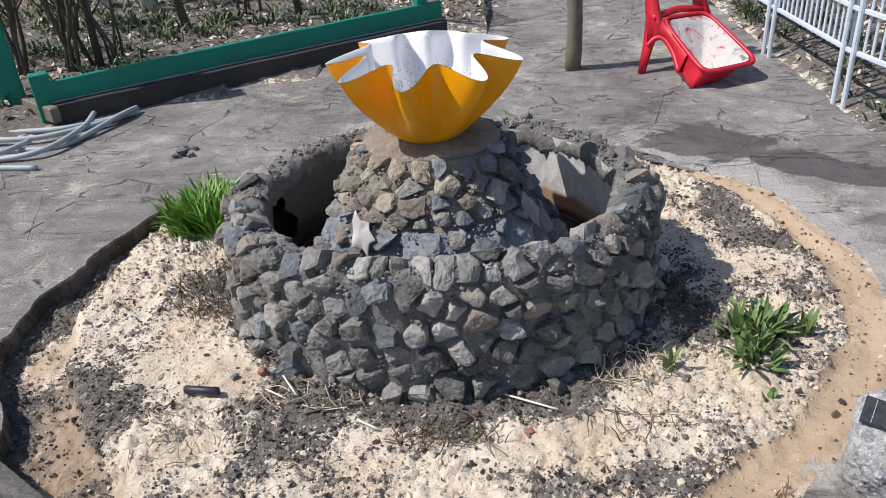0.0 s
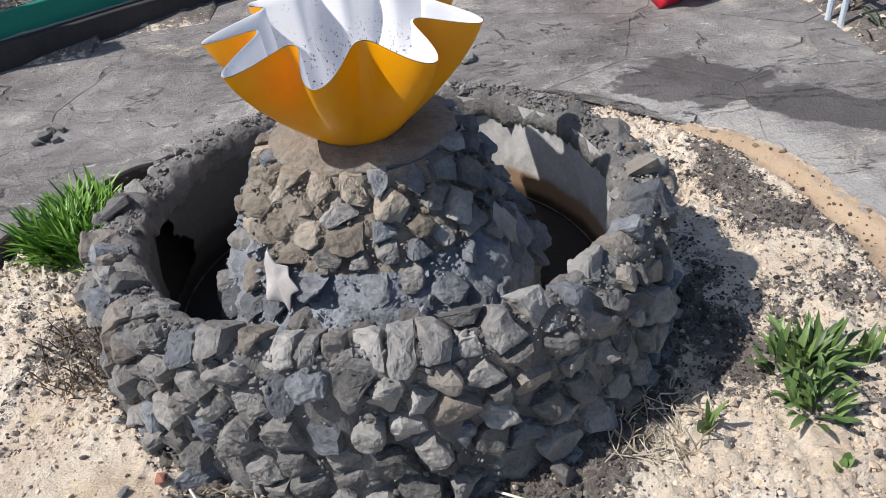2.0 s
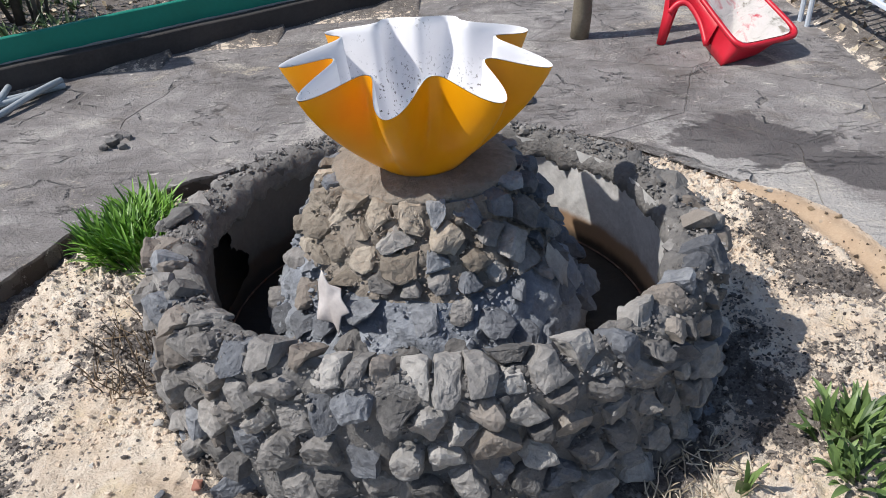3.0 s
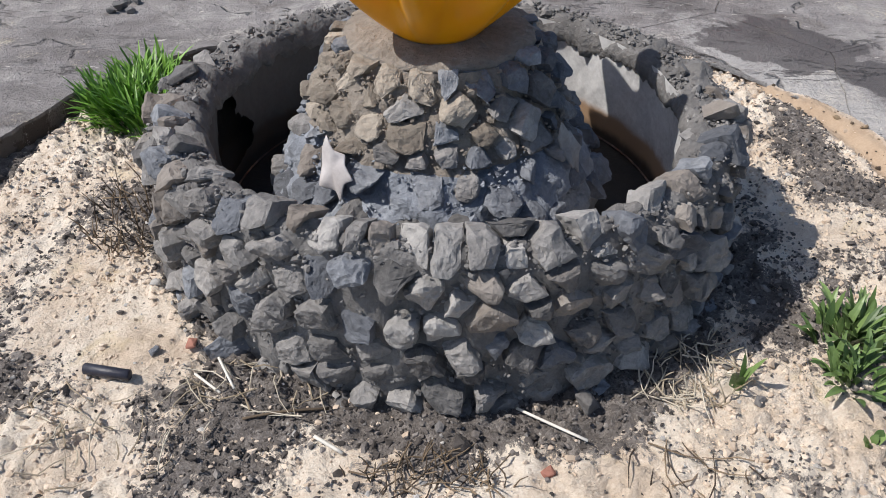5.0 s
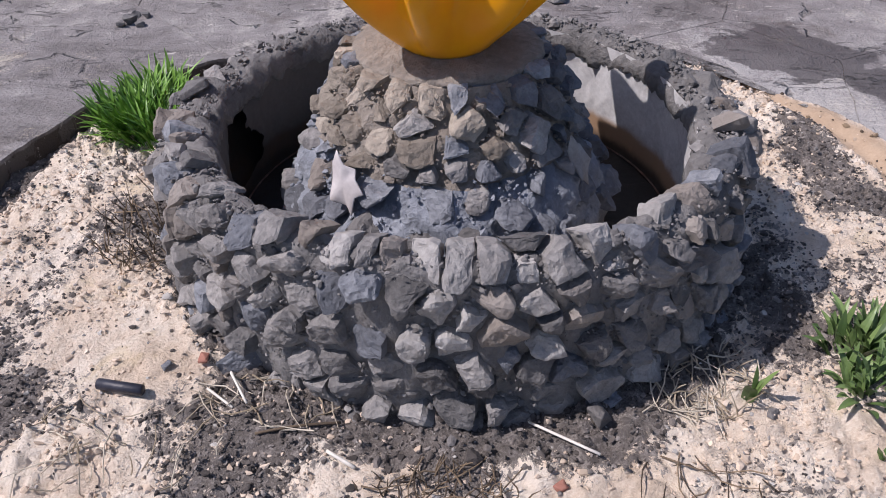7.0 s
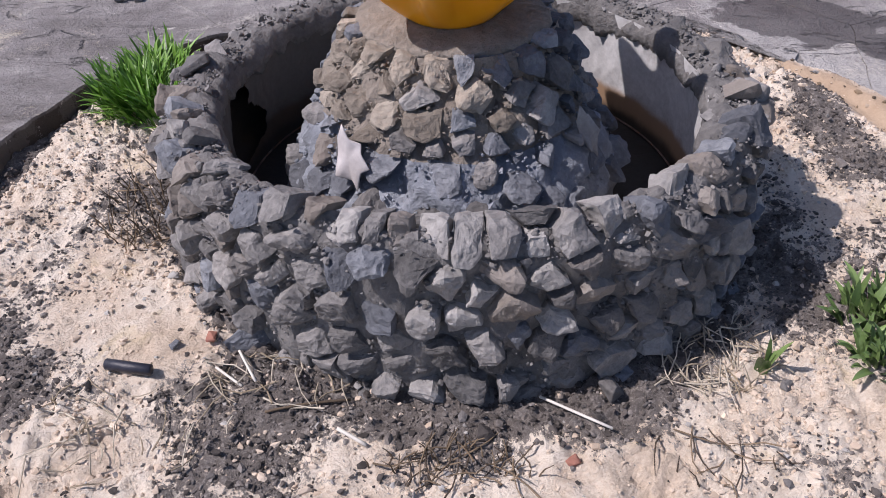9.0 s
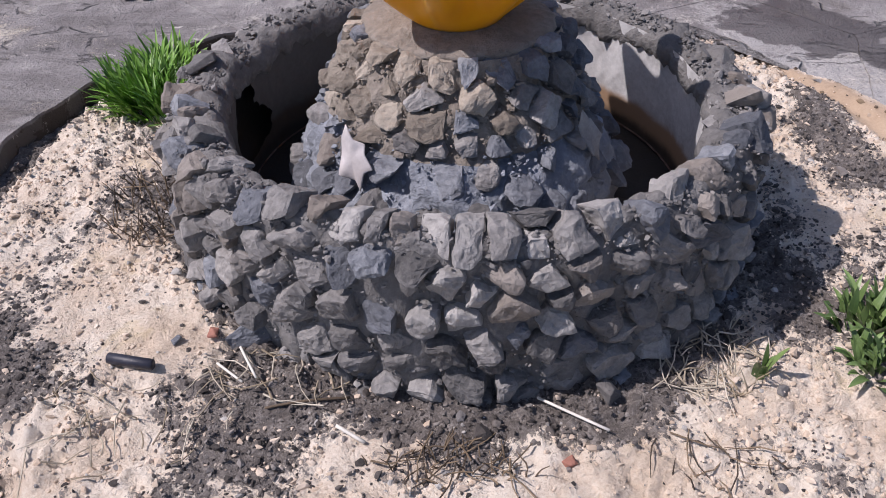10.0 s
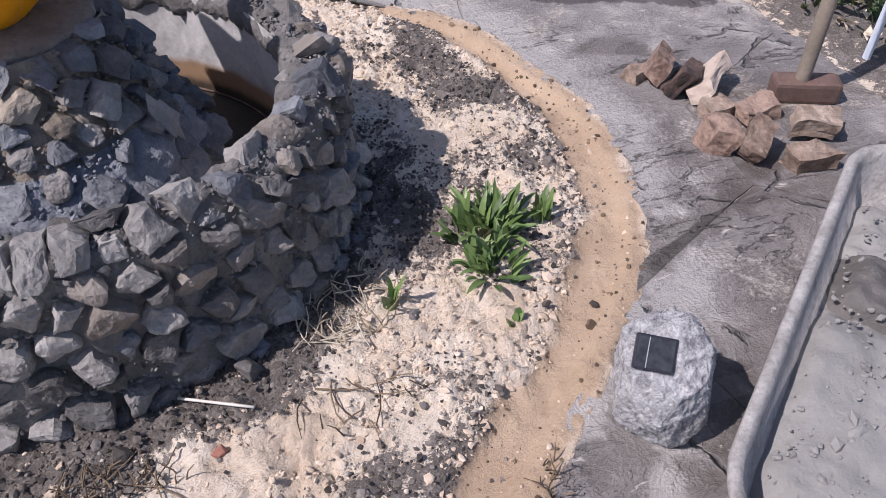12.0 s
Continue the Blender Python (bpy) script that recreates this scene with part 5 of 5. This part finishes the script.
def clump(name, spots, mat, label, category, seed, length, width, bend, lean=0.5):
    rng = random.Random(seed)
    single = mat is IRIS
    bm = bmesh.new()
    root = thing(name, (spots[0][0], spots[0][1], height(spots[0][0], spots[0][1])), label, category) if single else None
    for x, y, r, count in spots:
        for _ in range(count):
            q, a = r * math.sqrt(rng.random()), rng.uniform(0, 2 * math.pi)
            px, py = x + q * math.cos(a), y + q * math.sin(a)
            az = a + rng.gauss(0, 0.7)
            blade(bm, (px, py, height(px, py) - 0.004), az, length * rng.uniform(0.55, 1.1), width * rng.uniform(0.7, 1.2), rng.uniform(0.0, lean) * (0.35 + q / r), bend * rng.uniform(0.2, 1.2))
            if single:
                part("leaf", bm, mat, root)
                bm = bmesh.new()
    if single:
        bm.free()
        return root
    return tagged(link_mesh(name, bm, mat), label, category, kind="stuff")


clump("daylily_clump", ((-1.09, 2.82, 0.095, 240), (-1.01, 2.80, 0.11, 260), (-1.06, 2.96, 0.11, 190), (-0.95, 2.73, 0.07, 70)), GRASS, "dense clump of bright green daylily shoots beside the basin", "plant", 5, 0.145, 0.0105, 1.0, 0.6)
for spot, seed in ((((0.86, 1.93, 0.07, 78), (0.91, 1.95, 0.05, 40)), 6), (((0.845, 1.815, 0.052, 46),), 7), (((1.02, 1.93, 0.02, 14),), 8), (((0.585, 1.79, 0.012, 6),), 11), (((0.82, 1.66, 0.015, 5),), 12)):
    clump("iris_clump", spot, IRIS, "green iris shoots with broad leaves growing from the sand", "plant", seed, 0.098 if seed < 9 else 0.10 if seed < 12 else 0.05, 0.0175, 1.0, 0.8 if seed < 8 else 0.3)


def stems(name, x, y, rx, ry, count, seed, label, mat, tall=0.07, lying=0.3):
    rng = random.Random(seed)
    bm = bmesh.new()
    for _ in range(count):
        q, a = math.sqrt(rng.random()), rng.uniform(0, 2 * math.pi)
        px, py = x + rx * q * math.cos(a), y + ry * q * math.sin(a)
        z = height(px, py)
        az = rng.uniform(0, 2 * math.pi)
        if rng.random() < lying:
            ln = rng.uniform(0.04, 0.13)
            pts = [(px + math.cos(az + 0.12 * k) * ln * (k - 1.5) / 3, py + math.sin(az + 0.12 * k) * ln * (k - 1.5) / 3, height(px + math.cos(az) * ln * (k - 1.5) / 3, py + math.sin(az) * ln * (k - 1.5) / 3) + 0.006 + rng.uniform(0, 0.012)) for k in range(4)]
        else:
            h = tall * rng.uniform(0.4, 1.2)
            pts = [(px + math.cos(az) * h * 0.5 * (k / 3) ** 1.4 * rng.uniform(0.6, 1.2), py + math.sin(az) * h * 0.5 * (k / 3) ** 1.4, z - 0.005 + h * k / 3) for k in range(4)]
        tube(bm, pts, [0.0020 * rng.uniform(0.6, 1.2), 0.0017, 0.0014, 0.0008], 5)
    return tagged(link_mesh(name, bm, mat), label, "dry stems", kind="stuff")


stems("dry_stems", -0.86, 2.30, 0.13, 0.17, 90, 31, "tuft of dry brown stubble stems beside the basin", TWIG, 0.085, 0.3)
stems("dry_stems", -0.05, 1.545, 0.17, 0.045, 70, 32, "cut-off dry plant stubble in front of the basin", TWIG, 0.05, 0.35)
stems("dry_stems", 0.49, 1.83, 0.14, 0.10, 80, 33, "tangle of dry straw and stems against the basin", STRAW, 0.06, 0.7)
stems("dry_stems", -0.45, 1.74, 0.16, 0.08, 26, 34, "scattered dry straws on the soil", STRAW, 0.04, 0.9)
stems("dry_stems", 0.45, 1.56, 0.14, 0.06, 16, 35, "few dry twigs lying on the sand", TWIG, 0.05, 0.7)
stems("dry_stems", 0.75, 1.28, 0.05, 0.06, 26, 37, "small withered weeds at the channel's edge", TWIG, 0.05, 0.4)
stems("dry_stems", -0.72, 1.60, 0.22, 0.14, 30, 36, "thin dry stems lying over sand and soil", STRAW, 0.05, 0.8)


def stick(name, pts, r, mat, label, category="stick"):
    bm = bmesh.new()
    tube(bm, curve([(x, y, height(x, y) + z) for x, y, z in pts], 4), r, 7)
    return tagged(link_mesh(name, bm, mat, True), label, category)


stick("white_stick", ((0.119, 1.712, 0.014), (0.256, 1.627, 0.010)), 0.0032, WHITE_STICK, "thin straight white stick lying on the soil")
stick("straw", ((-0.285, 1.615, 0.008), (-0.225, 1.585, 0.008)), 0.004, WHITE_STICK, "short pale straw lying on the sand")
stick("straw", ((-0.52, 1.80, 0.03), (-0.47, 1.725, 0.008)), 0.003, WHITE_STICK, "pale straw leaning on the soil")
stick("straw", ((-0.57, 1.775, 0.02), (-0.50, 1.72, 0.006)), 0.003, WHITE_STICK, "pale straw lying on the soil")
stick("twig", ((-0.44, 1.66, 0.008), (-0.36, 1.675, 0.012), (-0.27, 1.70, 0.008)), 0.003, TWIG, "thin brown twig lying on the soil")


def small_things():
    rng = random.Random(15)
    bm = bmesh.new()
    z = height(-0.75, 1.757) + 0.014
    tube(bm, [(-0.803, 1.765, z), (-0.80, 1.765, z), (-0.70, 1.75, z), (-0.697, 1.75, z)], [0.009, 0.0125, 0.0125, 0.009], 14)
    tagged(link_mesh("lighter", bm, NAVY, True), "dark blue plastic lighter lying on the sand", "lighter")
    for nm, x, y, s, mat, lab in (("pebble", 0.262, 1.722, (0.05, 0.045, 0.04), STONE, "grey pebble beside the basin"), ("brick_chip", 0.176, 1.563, (0.03, 0.028, 0.02), BRICK_RED, "small red brick chip on the sand"),
                                  ("brick_chip", -0.60, 1.86, (0.032, 0.024, 0.02), BRICK_RED, "small red brick chip at the basin's foot"), ("pebble", -0.68, 1.83, (0.035, 0.02, 0.012), STONE_BLUE, "flat bluish chip on the sand"),
                                  ("pebble", 0.63, 1.75, (0.03, 0.025, 0.02), STONE, "pale pebble beside the sprout"), ("pebble", 1.075, 1.46, (0.035, 0.03, 0.03), FRAGMENT, "pale broken shell piece beside the rock light"),
                                  ("soil_clod", 0.985, 1.60, (0.025, 0.02, 0.02), TWIG, "dark clod lying in the sand channel"), ("flat_stone", 0.30, 3.86, (0.16, 0.09, 0.04), STONE, "flat dark stone lying on the paving")):
        bm = rubble(rng, s, 16)
        zz = height(x, y) if math.hypot(x - BX, y - BY) < 1.3 else 0.0
        bmesh.ops.transform(bm, matrix=Matrix.Translation((x, y, zz + s[2] * 0.35)) @ Matrix.Rotation(rng.uniform(0, 3), 4, "Z"), verts=bm.verts)
        tagged(link_mesh(nm, bm, mat), lab, "stone")
    for k in range(9):
        s = rng.uniform(0.02, 0.06)
        bm = rubble(rng, (s, s, s * 0.7), 14)
        bmesh.ops.transform(bm, matrix=Matrix.Translation((-1.39 + rng.gauss(0, 0.05), 3.59 + rng.gauss(0, 0.03), s * 0.25)), verts=bm.verts)
        tagged(link_mesh("mortar_clod", bm, MORTAR), "grey mortar clod dropped on the paving", "mortar", "dropped mortar")


small_things()


def crumbs(name, mat, count, seed, want, size, label, region):
    """Loose crumbs strewn over the bed, thick where want(x, y) is high."""
    rng = random.Random(seed)
    spots, tries = [], 0
    while len(spots) < count and tries < count * 12:
        tries += 1
        x, y = rng.uniform(region[0], region[1]), rng.uniform(region[2], region[3])
        if rng.random() > want(x, y):
            continue
        q = size * min(3.2, rng.lognormvariate(0, 0.5))
        spots.append(((x, y, height(x, y) + q * 0.2), q))
    verts, faces = lumps(rng, spots)
    return tagged(raw(name, verts, faces, mat), label, "crumbs", kind="stuff")


def in_bed(x, y):
    r, a = math.hypot(x - BX, y - BY), math.degrees(math.atan2(y - BY, x - BX))
    return r < table(BED, a) - 0.02 and math.hypot((x - RX) / 0.67, (y - RY) / 0.61) > 1.0


REGION = (-1.6, 1.4, 0.95, 3.6)
crumbs("soil_crumbs", SOIL_BIT, 24000, 41, lambda x, y: (smooth(soil_share(x, y), 0.15, 0.6) + 0.02) * (1 - 0.93 * wet_share(x, y)) if in_bed(x, y) else 0, 0.0031, "dark crumbs of garden soil", REGION)
crumbs("sand_crumbs", SAND_BIT, 9000, 42, lambda x, y: (1 - 0.8 * smooth(soil_share(x, y), 0.3, 0.7)) * (1 - 0.97 * wet_share(x, y)) * (0.15 + smooth(fract(x * 4, y * 4, 31.0, 2), -0.2, 0.2)) if in_bed(x, y) else 0, 0.0035, "pale crumbs of damp sand", REGION)
crumbs("soil_clods", SOIL_BIT, 520, 46, lambda x, y: (smooth(soil_share(x, y), 0.2, 0.6) + 0.06) * (1 - 0.9 * wet_share(x, y)) if in_bed(x, y) else 0, 0.0062, "larger dark clods of garden soil", REGION)
crumbs("grit", GRIT, 1500, 43, lambda x, y: (0.8 if wet_share(x, y) < 0.3 else 0.06) if in_bed(x, y) else 0.0, 0.0032, "grey grit and mortar crumbs", REGION)


def on_bank(x, y):
    """Along the crumbling bank of the sand channel and the edge of the paving."""
    r, a = math.hypot(x - BX, y - BY), math.degrees(math.atan2(y - BY, x - BX))
    if not -80 < a < 50:
        return 0
    return math.exp(-((r - table(BERM, a)) / 0.022) ** 2) + 0.15 * math.exp(-((r - table(BED, a) + 0.03) / 0.025) ** 2)


crumbs("bank_clods", SAND_BIT, 1300, 44, on_bank, 0.0038, "pale sand clods fallen from the channel's bank", (0.3, 1.5, 0.95, 3.6))
crumbs("channel_debris", TWIG, 260, 45, lambda x, y: wet_share(x, y), 0.0032, "dark bits lying in the sand channel", (0.3, 1.5, 0.95, 3.6))


def litter():
    rng = random.Random(51)
    verts, faces = [], []
    weeds = bmesh.new()
    n = 0
    while n < 15000:
        x, y = rng.uniform(-4.6, 3.6), rng.uniform(2.0, 9)
        back, side = garden(x, y)
        if back < 0.13 and not (side > 0.02 and x > 1.5):
            continue
        n += 1
        s = rng.uniform(0.008, 0.034)
        m = Matrix.Translation((x, y, height(x, y) + rng.uniform(0.004, 0.02))) @ Euler((rng.gauss(0, 0.5), rng.gauss(0, 0.5), rng.uniform(0, 6.3))).to_matrix().to_4x4()
        k = len(verts)
        for p in ((-1, 0, 0), (-0.2, 0.5, 0.25), (1, 0.1, 0.1), (0.1, -0.5, 0.2)):
            verts.append(m @ (Vector(p) * s))
        faces.append((k, k + 3, k + 2, k + 1))
    tagged(raw("leaf_litter", verts, faces, LEAF_DRY), "dry brown fallen leaves on the garden soil", "leaves", kind="stuff")
    for x0, x1, y0, y1, count in ((-4.6, 0.3, 4.2, 9.0, 1150), (1.8, 3.6, 2.0, 7.0, 380)):
        for _ in range(count):
            x, y = rng.uniform(x0, x1), rng.uniform(y0, y1)
            back, side = garden(x, y)
            if (back < 0.16 and x0 < 0) or (side < 0.05 and x0 > 0):
                continue
            if fract(x * 1.1, y * 1.1, 9.0, 2) < -0.1:
                continue
            for _ in range(rng.randint(7, 16)):
                a = rng.uniform(0, 6.3)
                q = rng.uniform(0, 0.09)
                px, py = x + q * math.cos(a), y + q * math.sin(a)
                blade(weeds, (px, py, height(px, py)), a, rng.uniform(0.03, 0.12), rng.uniform(0.008, 0.022), rng.uniform(0.2, 0.9), rng.uniform(0.3, 1.2), 0.3, 3)
    tagged(link_mesh("weeds", weeds, WEED), "low green weeds growing in the garden bed", "weeds", kind="stuff")


litter()


def shrub(x, y, count, thick, tall, seed, mat, label, category):
    rng = random.Random(seed)
    ob = thing(category.replace(" ", "_"), (x, y, height(x, y)), label, category)
    for _ in range(count):
        a, sp = rng.uniform(0, 6.3), rng.uniform(0.05, 0.25)
        bx, by = x + rng.gauss(0, 0.05) * (count > 1), y + rng.gauss(0, 0.05) * (count > 1)
        pts = [(bx + math.cos(a) * sp * s * tall * (0.5 + s) + rng.gauss(0, 0.012), by + math.sin(a) * sp * s * tall * (0.5 + s) + rng.gauss(0, 0.012), height(bx, by) - 0.03 + tall * s) for s in (0, 0.15, 0.3, 0.5, 0.75, 1.0)]
        bm = bmesh.new()
        r = thick * rng.uniform(0.6, 1.1)
        tube(bm, pts, [r * 1.2, r, r * 0.9, r * 0.75, r * 0.5, r * 0.3], 8)
        for _ in range(4):
            k = rng.randint(2, 4)
            p = Vector(pts[k])
            b = rng.uniform(0, 6.3)
            tube(bm, [p, p + Vector((math.cos(b) * 0.1, math.sin(b) * 0.1, 0.12)), p + Vector((math.cos(b) * 0.2, math.sin(b) * 0.2, 0.32))], [r * 0.4, r * 0.3, r * 0.12], 5)
        part("stem" if count > 1 else "trunk", bm, mat, ob, "", True)


for i, (x, y, count, thick, tall) in enumerate(((-2.42, 4.86, 7, 0.014, 1.3), (-2.75, 4.9, 6, 0.014, 1.3), (-2.2, 4.95, 4, 0.012, 1.2), (-1.55, 6.1, 5, 0.011, 1.2), (-1.0, 6.4, 6, 0.010, 1.1), (-3.1, 5.3, 6, 0.015, 1.4), (-0.45, 6.3, 4, 0.010, 1.0), (-2.9, 5.9, 5, 0.014, 1.3))):
    shrub(x, y, count, thick, tall, 60 + i, BARK, "bare brown garden shrub with thin upright stems", "shrub")
for i, (x, y, thick, mat, lab) in enumerate(((-2.28, 4.93, 0.035, BARK, "young tree with a dark bare trunk"), (-1.95, 5.72, 0.04, BARK, "young tree with a dark bare trunk"), (-2.45, 6.35, 0.07, LIMEWASH, "fruit tree with a limewashed trunk"), (-2.9, 6.6, 0.08, LIMEWASH, "fruit tree with a limewashed trunk"), (-1.2, 6.0, 0.025, BARK, "young tree with a dark bare trunk"))):
    shrub(x, y, 1, thick, 2.2, 80 + i, mat, lab, "tree")


# ---- paving slabs ----
def paving():
    rng = random.Random(77)
    root = thing("pavement", (0, 0, 0), "grey irregular flagstone paving, dusty and cracked", "paving")
    tagged(root, kind="structure")
    lo, hi = (-4.2, -2.2), (2.9, 9.0)
    seeds = fill_seeds(rng, [], lo, hi, 0.62, 5000)

    def push(p):
        """Keep a corner out of the bed and out of the gardens."""
        x, y = p
        for _ in range(3):
            dx, dy = x - BX, y - BY
            r, a = math.hypot(dx, dy), math.degrees(math.atan2(dy, dx))
            e = bed_edge(a)
            if r < e:
                x, y = BX + dx / r * e, BY + dy / r * e
            back, side = garden(x, y)
            if back > 0.02:
                x, y = x + 0.517 * (back - 0.02), y - 0.856 * (back - 0.02)
            if side > 0.0 and x > 1.5:
                x -= side + 0.02 * fract(x * 5, y * 5)
        return x, y
    for seed, poly in zip(seeds, cells(seeds, lo, hi)):
        c = sum(poly) / len(poly)
        ring = []
        for k in range(len(poly)):
            a, b = poly[k], poly[(k + 1) % len(poly)]
            n = max(2, int(np.linalg.norm(b - a) / 0.035))
            for i in range(n):
                p = a + (b - a) * i / n
                p = p + (c - p) * 0.002 + np.array([0.010 * fract(p[0] * 9, p[1] * 9, 1.0), 0.010 * fract(p[0] * 9, p[1] * 9, 2.0)])
                ring.append(push(p))
        clean = []
        for p in ring:
            if not clean or math.hypot(p[0] - clean[-1][0], p[1] - clean[-1][1]) > 0.004:
                clean.append(p)
        area = 0.5 * sum(p[0] * q[1] - q[0] * p[1] for p, q in zip(clean, clean[1:] + clean[:1]))
        if len(clean) < 4 or abs(area) < 0.003:
            continue
        cc = (sum(p[0] for p in clean) / len(clean), sum(p[1] for p in clean) / len(clean))
        if math.hypot(cc[0] - BX, cc[1] - BY) < 1.2:
            continue
        tx, ty, dz = rng.gauss(0, 0.0012), rng.gauss(0, 0.0012), rng.uniform(-0.001, 0.001)

        def at(p, z, s=1.0):
            x, y = cc[0] + (p[0] - cc[0]) * s, cc[1] + (p[1] - cc[1]) * s
            return (x, y, z + (dz + (x - cc[0]) * tx + (y - cc[1]) * ty))
        bm = bmesh.new()
        low = [bm.verts.new(at(p, -0.11)) for p in clean]
        mid = [bm.verts.new(at(p, -0.006 + 0.004 * fract(p[0] * 30, p[1] * 30))) for p in clean]
        top = [bm.verts.new(at(p, 0.0, 0.998)) for p in clean]
        for r1, r2 in ((low, mid), (mid, top)):
            for k in range(len(clean)):
                bm.faces.new((r1[k], r1[(k + 1) % len(clean)], r2[(k + 1) % len(clean)], r2[k]))
        f = bm.faces.new(top)
        bmesh.ops.triangulate(bm, faces=[f])
        bmesh.ops.recalc_face_normals(bm, faces=bm.faces)
        bm.normal_update()
        for f in bm.faces:
            if f.normal.z < -0.5:
                f.normal_flip()
        part("flagstone", bm, PAVING, root)


paving()
